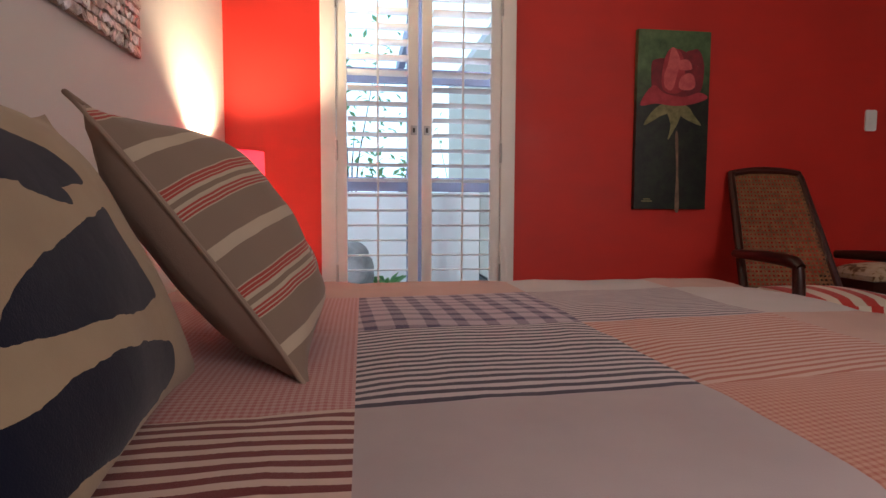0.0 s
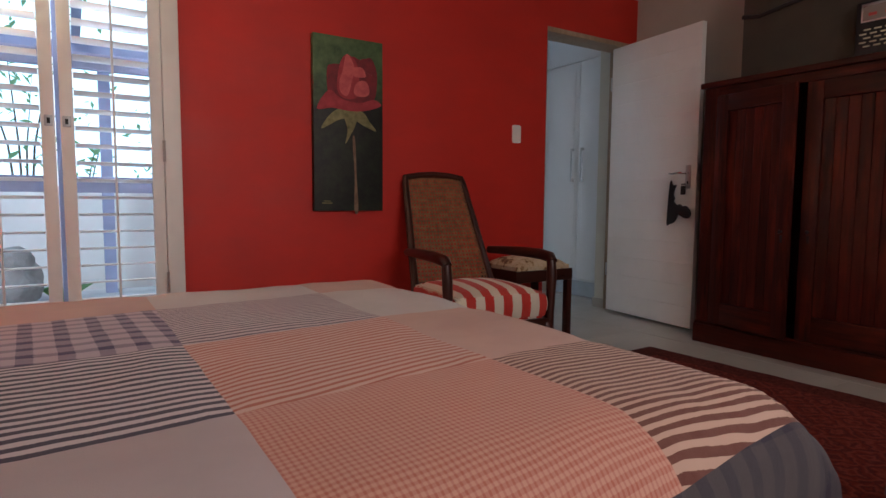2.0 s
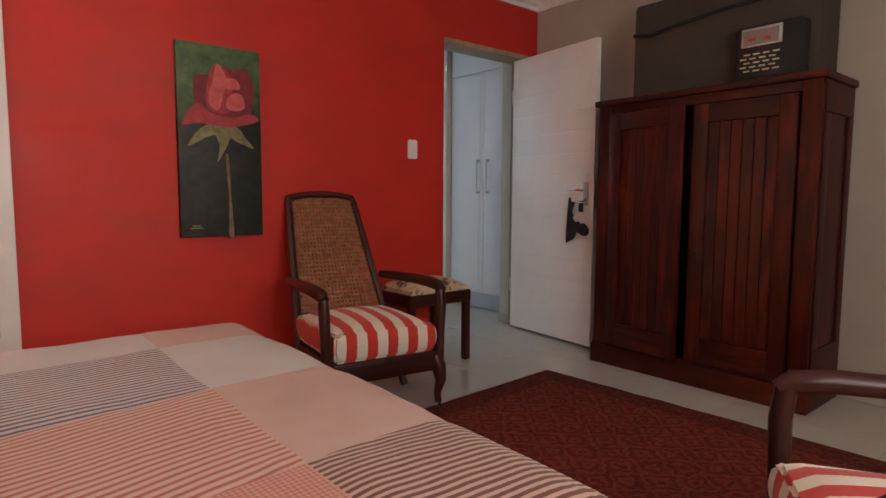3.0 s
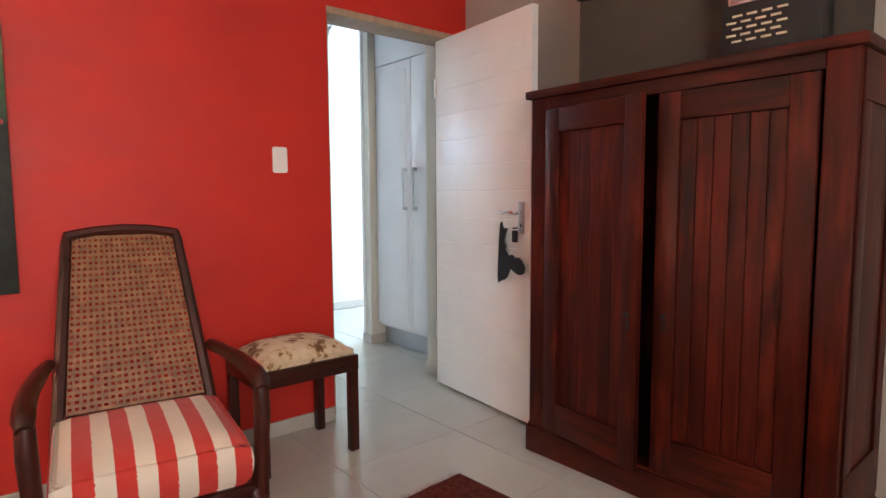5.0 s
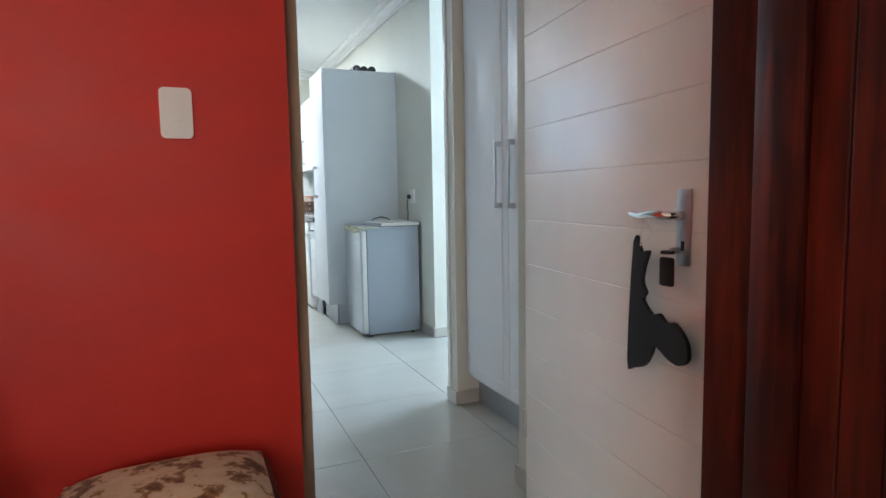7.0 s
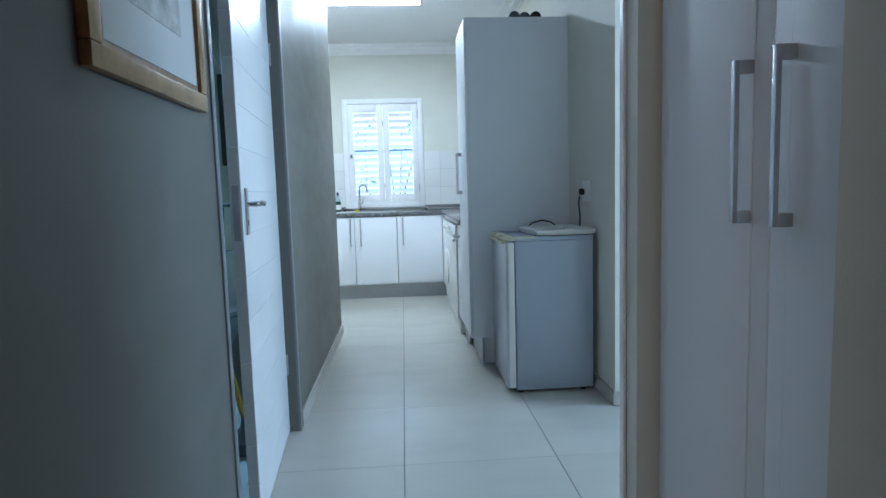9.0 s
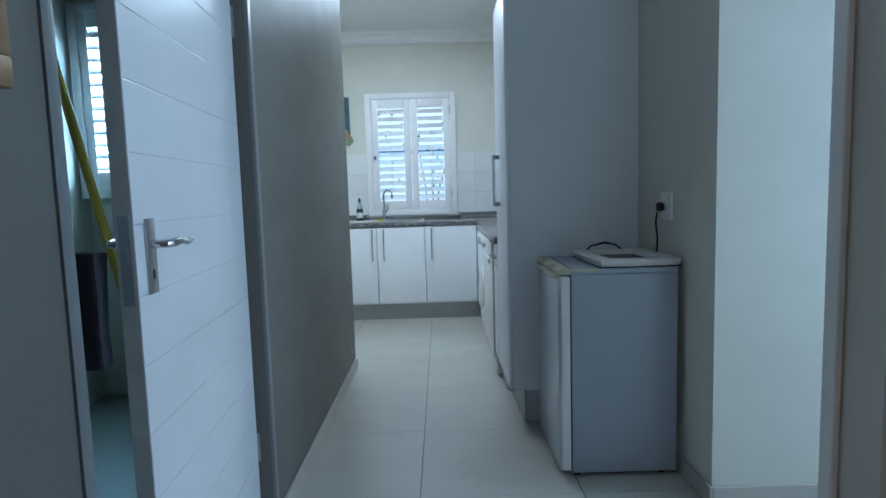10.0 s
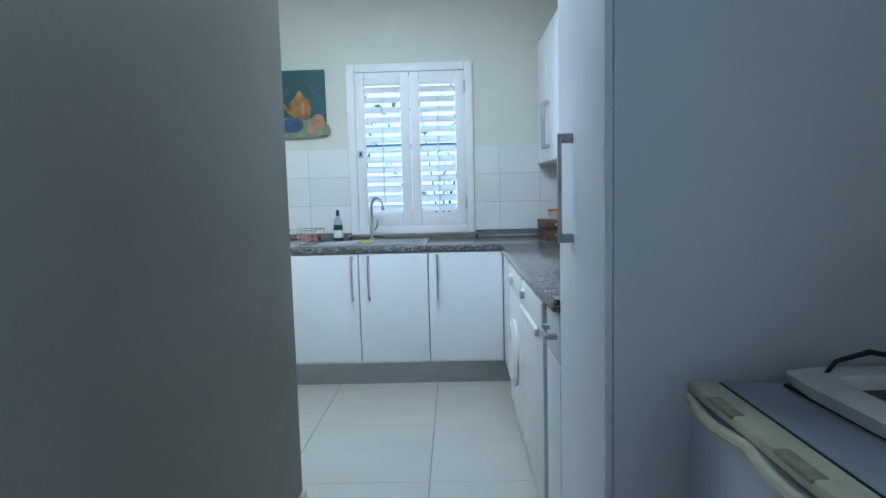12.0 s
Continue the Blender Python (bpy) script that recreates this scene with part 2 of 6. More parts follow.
def rug_mat():
    m = Mat("red woven rug", 0.95, 0, 0.1)
    x, y, z = m.xyz()
    d = m.math("ADD", m.math("ABSOLUTE", m.math("SUBTRACT", m.math("FRACT", m.math("MULTIPLY", x, 6.0)), 0.5)),
               m.math("ABSOLUTE", m.math("SUBTRACT", m.math("FRACT", m.math("MULTIPLY", y, 6.0)), 0.5)))
    ring = m.math("FRACT", m.math("MULTIPLY_ADD", d, 3.0, m.math("MULTIPLY", m.noise(30, 4), 2.2)))
    ex = m.math("LESS_THAN", m.math("SUBTRACT", 0.80, m.math("ABSOLUTE", x)), 0.14)
    ey = m.math("LESS_THAN", m.math("SUBTRACT", 0.95, m.math("ABSOLUTE", y)), 0.14)
    border = m.math("MAXIMUM", ex, ey)
    field = m.ramp(ring, (0.2, (0.13, 0.020, 0.015, 1)), (0.55, (0.19, 0.042, 0.028, 1)), (0.85, (0.085, 0.016, 0.016, 1)))
    edge = m.ramp(m.noise(60, 4), (0.35, (0.06, 0.011, 0.011, 1)), (0.7, (0.13, 0.032, 0.022, 1)))
    m.base(m.mix(border, field, edge))
    m.bump(m.noise(160, 3), 0.4, 0.003)
    return m.m


mat_rug = rug_mat()


def cane_mat():
    m = Mat("woven cane", 0.5)
    m.base(m.ramp(m.noise(30, 4), (0.3, (0.15, 0.055, 0.020, 1)), (0.7, (0.32, 0.14, 0.055, 1))))
    return m.m


mat_cane = cane_mat()
RED, CREAM = (0.50, 0.022, 0.014, 1), (0.68, 0.60, 0.48, 1)
mat_seat = striped_cloth("red and cream striped cotton", CREAM, RED, 0, 0.102, 0.5, fade=0.04)


def floral_mat():
    m = Mat("cream cloth with brown flowers", 0.9, 0, 0.2)
    v = m.node("ShaderNodeTexVoronoi", Vector=m.node("ShaderNodeMapping", Vector=m.co, Scale=(1, 1, 0.2)).outputs[0], Scale=13.0)
    petal = m.math("ADD", v.outputs["Distance"], m.math("MULTIPLY_ADD", m.noise(38, 2), 1.5, -0.78))
    m.base(m.ramp(petal, (0.10, (0.13, 0.06, 0.022, 1)), (0.34, (0.30, 0.18, 0.08, 1)), (0.40, (0.54, 0.42, 0.26, 1)), (0.9, (0.62, 0.52, 0.37, 1))))
    weave(m)
    return m.m


mat_floral = floral_mat()
mat_bed_base = plain("dark bed base cloth", (0.05, 0.02, 0.018, 1), 0.9)
mat_shade = plain("pink lamp shade cloth", (0.75, 0.03, 0.10, 1), 0.8, vary=0.05)
shade_node = mat_shade.node_tree.nodes["Principled BSDF"]
shade_node.inputs["Emission Color"].default_value = (1.0, 0.02, 0.09, 1)
shade_node.inputs["Emission Strength"].default_value = 0.6
shade_tree = mat_shade.node_tree
shade_through = shade_tree.nodes.new("ShaderNodeBsdfTranslucent")
shade_through.inputs["Color"].default_value = (0.85, 0.22, 0.26, 1)
shade_mix = shade_tree.nodes.new("ShaderNodeMixShader")
shade_mix.inputs[0].default_value = 0.30
shade_tree.links.new(shade_node.outputs[0], shade_mix.inputs[1])
shade_tree.links.new(shade_through.outputs[0], shade_mix.inputs[2])
shade_tree.links.new(shade_mix.outputs[0], shade_tree.nodes["Material Output"].inputs[0])


def glow(name, colour, strength):
    m = Mat(name, 0.5)
    m.base((0.8, 0.8, 0.8, 1))
    m.b.inputs["Emission Color"].default_value = colour
    m.b.inputs["Emission Strength"].default_value = strength
    return m.m


mat_tube = glow("lit fluorescent tube", (0.88, 0.96, 1.0, 1), 40.0)
mat_haze = glow("bright summer haze", (0.70, 0.91, 1.0, 1), 1.3)


# ---- mesh helpers ----
def box(bm, x0, x1, y0, y1, z0, z1, bevel=0.0, m=None):
    made = bmesh.ops.create_cube(bm, size=1)
    vs = made["verts"]
    bmesh.ops.scale(bm, vec=(x1 - x0, y1 - y0, z1 - z0), verts=vs)
    bmesh.ops.translate(bm, vec=((x0 + x1) / 2, (y0 + y1) / 2, (z0 + z1) / 2), verts=vs)
    if bevel:
        edges = list({e for v in vs for e in v.link_edges})
        got = bmesh.ops.bevel(bm, geom=edges, offset=bevel, segments=2, affect="EDGES", profile=0.6)
        vs = list({v for f in got["faces"] for v in f.verts} | {v for v in vs if v.is_valid})
    if m is not None:
        bmesh.ops.transform(bm, matrix=m, verts=vs)
    return vs


def boxed(*args, bevel=0.0, m=None):
    bm = bmesh.new()
    box(bm, *args, bevel=bevel, m=m)
    return bm


def sweep(bm, points, radius, sides=10, flat=1.0, cap=True):
    """A tube through points; radius is one number or one for each point; flat squeezes it sideways."""
    pts = [Vector(p) for p in points]
    radii = radius if isinstance(radius, (list, tuple)) else [radius] * len(pts)
    rings = []
    for i, p in enumerate(pts):
        way = (pts[min(i + 1, len(pts) - 1)] - pts[max(i - 1, 0)]).normalized()
        up = Vector((0, 0, 1)) if abs(way.z) < 0.9 else Vector((0, 1, 0))
        a = way.cross(up).normalized()
        b = a.cross(way).normalized()
        rings.append([bm.verts.new(p + radii[i] * (math.cos(k * math.tau / sides) * a * flat + math.sin(k * math.tau / sides) * b)) for k in range(sides)])
    for r, s in zip(rings, rings[1:]):
        for k in range(sides):
            bm.faces.new((r[k], r[(k + 1) % sides], s[(k + 1) % sides], s[k]))
    if cap:
        bm.faces.new(rings[0][::-1])
        bm.faces.new(rings[-1])
    return bm


def lathe(bm, profile, at=(0, 0, 0), sides=24):
    rings = []
    for r, z in profile:
        rings.append([bm.verts.new((at[0] + r * math.cos(k * math.tau / sides), at[1] + r * math.sin(k * math.tau / sides), at[2] + z)) for k in range(sides)])
    for r, s in zip(rings, rings[1:]):
        for k in range(sides):
            bm.faces.new((r[k], r[(k + 1) % sides], s[(k + 1) % sides], s[k]))
    bm.faces.new(rings[0][::-1])
    bm.faces.new(rings[-1])
    return bm


def prism(bm, outline, y0, y1, m=None):
    """An outline in x and z, drawn out along y."""
    a = [bm.verts.new((x, y0, z)) for x, z in outline]
    b = [bm.verts.new((x, y1, z)) for x, z in outline]
    n = len(a)
    bm.faces.new(a)
    bm.faces.new(b[::-1])
    for i in range(n):
        bm.faces.new((a[i], b[i], b[(i + 1) % n], a[(i + 1) % n]))
    if m is not None:
        bmesh.ops.transform(bm, matrix=m, verts=a + b)
    return bm


def smooth_outline(pts, steps=4):
    """A closed smooth curve through points."""
    out, n = [], len(pts)
    for i in range(n):
        p0, p1, p2, p3 = (Vector(pts[(i + k) % n]) for k in (-1, 0, 1, 2))
        for s in range(steps):
            t = s / steps
            out.append(tuple(0.5 * (2 * p1 + (p2 - p0) * t + (2 * p0 - 5 * p1 + 4 * p2 - p3) * t * t + (3 * p1 - p0 - 3 * p2 + p3) * t ** 3)))
    return out


def to_mesh(name, bm, material, smooth=False):
    bmesh.ops.recalc_face_normals(bm, faces=bm.faces)
    data = bpy.data.meshes.new(name)
    bm.to_mesh(data)
    bm.free()
    data.materials.append(material)
    if smooth:
        data.shade_smooth()
        data.set_sharp_from_angle(angle=radians(40))
    return data


def part(name, bm, material, parent, label="", smooth=True):
    ob = new(name, to_mesh(name, bm, material, smooth))
    ob.parent = parent
    if label:
        ob["label"] = label
    return ob


def thing(name, label, category, at=(0, 0, 0), turn=0.0, group=""):
    """An empty at the base of a thing, which parents its parts."""
    ob = new(name)
    ob.empty_display_size = 0.1
    ob.matrix_basis = pose(*at, 0, 0, turn)
    return tagged(ob, label, category, group)


def solid(name, bm, material, label, category, smooth=True, kind="", group=""):
    return tagged(new(name, to_mesh(name, bm, material, smooth)), label, category, group, kind)


def structure(name, bm, material, label, category, smooth=False):
    return solid(name, bm, material, label, category, smooth, "structure")


def shared(name, data, parent, at):
    ob = new(name, data)
    ob.parent = parent
    ob.matrix_basis = Matrix.Translation(at)
    return ob


# ---- the large structure ----
XL, XR = -0.66, 4.09          # bedroom side walls
YR, YP = 2.88, 3.05           # red wall, both faces
YB = -1.30                    # bedroom wall behind the walker
CB, CK = 2.53, 2.80           # ceilings
XP = 3.04                     # passage wall, left
XS = 4.64                     # kitchen wall, right
YK = 9.42                     # kitchen window wall

DOOR = (3.166, 4.03, 2.085)    # bedroom doorway with its lining
GARD = (-0.19, 0.80, 2.10)    # garden door opening

bm = bmesh.new()
box(bm, XL - 0.2, GARD[0], YR, YP, 0, CB)
box(bm, GARD[0], GARD[1], YR, YP, GARD[2], CB)
box(bm, GARD[1], DOOR[0], YR, YP, 0, CB)
box(bm, DOOR[0], DOOR[1], YR, YP, DOOR[2], CB)
box(bm, DOOR[1], XR, YR, YP, 0, CB)
structure("wall_north", bm, mat_red, "deep red painted bedroom wall with doorway and garden door", "wall")
structure("wall_west", boxed(XL - 0.2, XL, YB - 0.2, YR, 0, CB), mat_white_wall, "off-white painted wall behind the bed head", "wall")
structure("wall_east", boxed(XR, XR + 0.12, YB - 0.2, YR, 0, CB), mat_beige_wall, "beige-toned wall behind the wardrobe", "wall")
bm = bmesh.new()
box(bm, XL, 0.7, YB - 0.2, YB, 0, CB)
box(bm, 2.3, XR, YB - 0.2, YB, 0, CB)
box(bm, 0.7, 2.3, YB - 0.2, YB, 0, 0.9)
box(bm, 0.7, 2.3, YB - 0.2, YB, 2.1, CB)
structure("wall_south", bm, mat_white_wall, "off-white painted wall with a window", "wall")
structure("ceiling", boxed(XL - 0.2, XR + 0.12, YB - 0.2, YP - 0.004, CB, CB + 0.1), mat_ceiling, "white painted bedroom ceiling", "ceiling")

# cornices of the bedroom: a stepped plaster moulding
STEP = ((0, 0), (0.015, 0), (0.018, 0.03), (0.045, 0.05), (0.05, 0.075), (0.085, 0.09), (0.09, 0.11), (0, 0.11))


def cornice(x0, y0, x1, y1, z, name="trim"):
    """A moulding along a wall from one point to another, with the room on its left-hand side."""
    a, b = Vector((x0, y0)), Vector((x1, y1))
    way = (b - a).normalized()
    side = Vector((-way.y, way.x))
    bm = bmesh.new()
    rows = []
    for p in (a, b):
        rows.append([bm.verts.new((p.x + side.x * d, p.y + side.y * d, z + h)) for d, h in STEP])
    n = len(STEP)
    for i in range(n):
        bm.faces.new((rows[0][i], rows[1][i], rows[1][(i + 1) % n], rows[0][(i + 1) % n]))
    bm.faces.new(rows[0])
    bm.faces.new(rows[1][::-1])
    structure(name, bm, mat_cornice, "white stepped plaster cornice under the ceiling", "cornice")


cornice(XR, YR, XL, YR, CB - 0.11)
cornice(XR, YB, XR, YR, CB - 0.11)
cornice(XL, YR, XL, YB, CB - 0.11)

# passage, bathroom, nook and kitchen
BD = (4.37, 5.358, 2.06)       # bathroom doorway along y
bm = bmesh.new()
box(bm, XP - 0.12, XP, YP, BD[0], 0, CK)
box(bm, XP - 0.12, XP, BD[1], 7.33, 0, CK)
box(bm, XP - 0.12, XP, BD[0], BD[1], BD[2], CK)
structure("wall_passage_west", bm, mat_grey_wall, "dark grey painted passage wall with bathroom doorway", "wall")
structure("wall_bath_north", boxed(1.45, XP - 0.12, 6.92, 7.33, 0, CK), mat_pale_wall, "pale grey wall between bathroom and kitchen", "wall")
structure("wall_bath_west", boxed(1.45, 1.55, YP, 6.92, 0, CK), mat_pale_wall, "pale bathroom wall", "wall")
structure("wall_bath_south", boxed(1.55, XP - 0.12, YP + 0.004, 3.2, 0, CK), mat_pale_wall, "pale bathroom end wall", "wall")
structure("wall_kitchen_west", boxed(1.45, 1.55, 7.33, YK, 0, CK), mat_pale_wall, "pale grey kitchen wall", "wall")
KW = (2.92, 3.83, 0.975, 2.20)
bm = bmesh.new()
box(bm, 1.45, KW[0], YK, YK + 0.22, 0, CK)
box(bm, KW[1], XS + 0.12, YK, YK + 0.22, 0, CK)
box(bm, KW[0], KW[1], YK, YK + 0.22, 0, KW[2])
box(bm, KW[0], KW[1], YK, YK + 0.22, KW[3], CK)
structure("wall_kitchen_north", bm, mat_pale_wall, "pale grey kitchen wall round a shuttered window", "wall")
structure("wall_kitchen_east", boxed(XS, XS + 0.12, 5.47, YK, 0, CK), mat_pale_wall, "pale grey kitchen wall beside the fridge", "wall")
structure("wall_nook_north", boxed(XS + 0.12, 7.1, 5.47, 5.59, 0, CK), mat_pale_wall, "pale grey wall of the side room", "wall")
structure("wall_pier", boxed(4.178, 7.1, 4.065, 4.162, 0, CK), mat_pale_wall, "pale grey wall end between cupboard and side room", "wall")
bm = bmesh.new()
box(bm, 7.0, 7.1, 4.162, 4.4, 0, CK)
box(bm, 7.0, 7.1, 5.3, 5.47, 0, CK)
box(bm, 7.0, 7.1, 4.4, 5.3, 0, 0.6)
box(bm, 7.0, 7.1, 4.4, 5.3, 2.2, CK)
structure("wall_nook_east", bm, mat_pale_wall, "pale wall with a window in the side room", "wall")
structure("wall_cupboard_back", boxed(4.80, 4.85, YP, 4.065, 0, CK), mat_pale_wall, "plain wall behind the built-in cupboard", "wall")
structure("wall_passage_nib", boxed(4.035, 4.80, YP + 0.013, 3.19, 0, CK), mat_pale_wall, "short pale wall between bedroom door and cupboard", "wall")
structure("wall_passage_south", boxed(XP - 0.12, 4.85, YP - 0.02, YP + 0.001, CB + 0.1, CK), mat_pale_wall, "wall above the bedroom doorway", "wall")
structure("ceiling_passage", boxed(1.45, 7.1, YP - 0.02, YK + 0.22, CK, CK + 0.1), mat_ceiling, "white painted kitchen and passage ceiling", "ceiling")
cornice(XS, YK, 1.55, YK, CK - 0.11)
cornice(XS, 5.47, XS, YK, CK - 0.11)
cornice(7.0, 5.47, XS, 5.47, CK - 0.11)
cornice(XP, 7.33, XP, YP, CK - 0.11)

# skirting of beige tile
SK = 0.075


def skirting(x0, x1, y0, y1):
    structure("baseboard", boxed(x0, x1, y0, y1, 0.002, SK, bevel=0.003), mat_skirting, "low beige tile skirting along the wall", "skirting")


skirting(GARD[1] + 0.02, DOOR[0] - 0.003, YR - 0.012, YR - 0.001)
skirting(XL, GARD[0] - 0.02, YR - 0.012, YR - 0.001)
skirting(XR - 0.012, XR - 0.001, YB, YR - 0.013)
skirting(XP + 0.001, XP + 0.013, YP, BD[0] - 0.05)
skirting(XP + 0.001, XP + 0.013, BD[1] + 0.05, 7.33)
skirting(XP - 0.12, XP + 0.013, 7.331, 7.343)
skirting(XS - 0.013, XS - 0.001, 5.458, 6.30)
skirting(XS, 7.0, 5.457, 5.469)
skirting(4.165, 4.177, 4.053, 4.174)
structure("trim", boxed(4.168, 4.1775, 4.136, 4.164, SK + 0.002, CK - 0.002, bevel=0.003), mat_white_gloss, "glossy white corner bead on the wall end", "trim")
skirting(4.178, 4.30, 4.052, 4.064)
skirting(4.178, 7.0, 4.163, 4.175)
skirting(4.023, 4.20, 3.191, 3.203)
skirting(4.022, 4.034, 3.064, 3.19)

# ---- outside ground ----
structure("ground", boxed(-60, 60, -60, 80, -0.34, -0.30), mat_concrete, "pale grey paved patio ground", "ground")


# ---- bed ----
BX, BY0, BY1, BT = 1.53, 0.27, 2.16, 0.535
bed = thing("bed", "king-size bed with a dark base under a patchwork cover", "bed", (0.45, 1.21, 0))
part("base", boxed(-1.08, 1.04, -0.90, 0.90, 0.06, 0.28, bevel=0.01), mat_bed_base, bed)
part("mattress", boxed(-1.06, 1.00, -0.86, 0.86, 0.28, 0.50, bevel=0.09), mat_pale_plastic, bed, "pale mattress under the cover")
for sx in (-1.0, 0.96):
    for sy in (-0.82, 0.82):
        part("leg", lathe(bmesh.new(), ((0.03, 0), (0.035, 0.06)), (sx, sy, 0), 12), mat_black, bed)


def fold(s, edge, r, sign):
    """Where cloth at s lies that bends over an edge: its place across and how far it has dropped."""
    over = (s - edge) * sign
    if over <= 0:
        return s, 0.0
    arc = r * math.pi / 2
    if over < arc:
        a = over / r
        return edge + sign * r * math.sin(a), r * (1 - math.cos(a))
    return edge + sign * (r + 0.05 * (over - arc)), r + (over - arc)


def cover_point(s, t):
    r = 0.16
    x, dx = fold(s, BX - r, r, 1)
    if t > (BY0 + BY1) / 2:
        y, dy = fold(t, BY1 - r, r, 1)
    else:
        y, dy = fold(t, BY0 + r, r, -1)
    wave = 0.006 * noise.noise((s * 4, t * 4, 0)) + 0.0025 * noise.noise((s * 13, t * 13, 3))
    drop = math.sqrt(dx * dx + dy * dy) if min(dx, dy) < 0.2 else max(dx, dy)
    z = max(BT - drop + wave, 0.12)
    ripple = 0.012 * math.sin(11 * s + 3 * noise.noise((s, t, 1))) * min(1, dy / 0.2)
    return Vector((x + 0.012 * math.sin(13 * t) * min(1, dx / 0.2), y + ripple, z))


def seam(k, s):
    return (-0.14, 0.16, 0.66, 1.18, 1.68, 2.30, 2.56)[k] + 0.09 * s


lilac = plain("plain lilac grey cotton", (0.43, 0.365, 0.375, 1), 0.9, vary=0.05, grain=400, bump=0.2)
pale_pink = plain("plain pale pink cotton", (0.50, 0.345, 0.30, 1), 0.9, vary=0.06, grain=400, bump=0.2)
pale_grey = plain("plain pale grey cotton", (0.50, 0.475, 0.47, 1), 0.9, vary=0.05, grain=400, bump=0.2)
navy = striped_cloth("navy and white striped cotton", (0.54, 0.47, 0.48, 1), (0.028, 0.024, 0.05, 1), 1, 0.030, 0.5, -0.09, None, 0.04)
maroon = striped_cloth("maroon and white striped cotton", (0.56, 0.42, 0.36, 1), (0.14, 0.012, 0.014, 1), 1, 0.030, 0.52, -0.05, None, 0.04)
plaid = striped_cloth("purple plaid cotton", (0.44, 0.36, 0.41, 1), (0.035, 0.025, 0.085, 1), 0, 0.074, 0.42, 0.05, (0.066, 0.38), 0.06)
bluegrey = striped_cloth("thin blue grey striped cotton", (0.50, 0.43, 0.43, 1), (0.09, 0.065, 0.10, 1), 1, 0.022, 0.42, -0.09, None, 0.06)
orange = striped_cloth("thin orange striped cotton", (0.57, 0.38, 0.31, 1), (0.38, 0.11, 0.075, 1), 1, 0.023, 0.45, -0.22, None, 0.06)
salmon = striped_cloth("salmon checked cotton", (0.54, 0.30, 0.23, 1), (0.38, 0.105, 0.075, 1), 1, 0.012, 0.5, -0.09, (0.010, 0.4), 0.2)
brown = striped_cloth("brown and cream striped cotton", (0.50, 0.34, 0.27, 1), (0.11, 0.03, 0.024, 1), 1, 0.019, 0.52, 0.05)
rosecheck = striped_cloth("fine rose checked cotton", (0.52, 0.32, 0.30, 1), (0.38, 0.10, 0.10, 1), 1, 0.011, 0.5, 0, (0.011, 0.5), 0.2)
darkplaid = striped_cloth("dark blue plaid cotton", (0.07, 0.06, 0.065, 1), (0.03, 0.026, 0.045, 1), 0, 0.07, 0.45, 0, (0.06, 0.45), 0.1)

cover = thing("bedspread", "patchwork cotton bedspread of striped, checked and plain squares", "bedspread")
COLUMNS = (-0.61, 0.0, 0.55, 1.09, 1.50, 2.02)
PATCHES = (
    (darkplaid, maroon, rosecheck, rosecheck, pale_pink, pale_grey),
    (maroon, lilac, navy, plaid, pale_pink, bluegrey),
    (darkplaid, salmon, orange, bluegrey, pale_grey, orange),
    (darkplaid, brown, pale_pink, pale_grey, pale_pink, navy),
    (darkplaid, brown, salmon, bluegrey, pale_pink, darkplaid),
)
for i, column in enumerate(PATCHES):
    for k, cloth in enumerate(column):
        bm = bmesh.new()
        n = 14
        rows = []
        for a in range(n + 1):
            row = []
            for b in range(n + 1):
                s = COLUMNS[i] + (COLUMNS[i + 1] - COLUMNS[i]) * a / n
                t = seam(k, s) + (seam(k + 1, s) - seam(k, s)) * b / n
                p = cover_point(s, t)
                near = min(a, n - a, b, n - b)
                puff = (0.0, 0.003, 0.005)[min(near, 2)]
                e = 0.01
                du, dv = cover_point(s + e, t) - p, cover_point(s, t + e) - p
                nor = du.cross(dv)
                row.append(bm.verts.new(p + nor.normalized() * puff if nor.length > 1e-9 else p))
            rows.append(row)
        for a in range(n):
            for b in range(n):
                bm.faces.new((rows[a][b], rows[a + 1][b], rows[a + 1][b + 1], rows[a][b + 1]))
        part("patch", bm, cloth, cover)


# ---- pillows ----
def cushion(bm, w, h, d, seed, n=26, m=None, ears=0.02):
    """A stuffed pillow standing in x and z, d thick along y."""
    sides = []
    for sign in (-1, 1):
        rows = []
        for i in range(n + 1):
            row = []
            for j in range(n + 1):
                u, v = 2 * i / n - 1, 2 * j / n - 1
                belly = max(0.0, (1 - abs(u) ** 2.6) * (1 - abs(v) ** 2.6)) ** 0.55
                pinch = 1 - 0.045 * (1 - u * u) * abs(v) ** 3 - 0.0 * v
                pinch2 = 1 - 0.045 * (1 - v * v) * abs(u) ** 3
                corner = ears * (abs(u) * abs(v)) ** 6
                dent = 0.10 * d * noise.noise((u * 1.7 + seed, v * 1.7, sign * 0.6)) * belly
                row.append(bm.verts.new((u * (w / 2 * pinch2 + corner), sign * (d / 2 * belly) + dent, v * (h / 2 * pinch + corner))))
            rows.append(row)
        for i in range(n):
            for j in range(n):
                bm.faces.new((rows[i][j], rows[i + 1][j], rows[i + 1][j + 1], rows[i][j + 1]))
        sides.append(rows)
    bmesh.ops.remove_doubles(bm, verts=bm.verts, dist=0.0008)
    if m is not None:
        bmesh.ops.transform(bm, matrix=m, verts=bm.verts)
    return bm


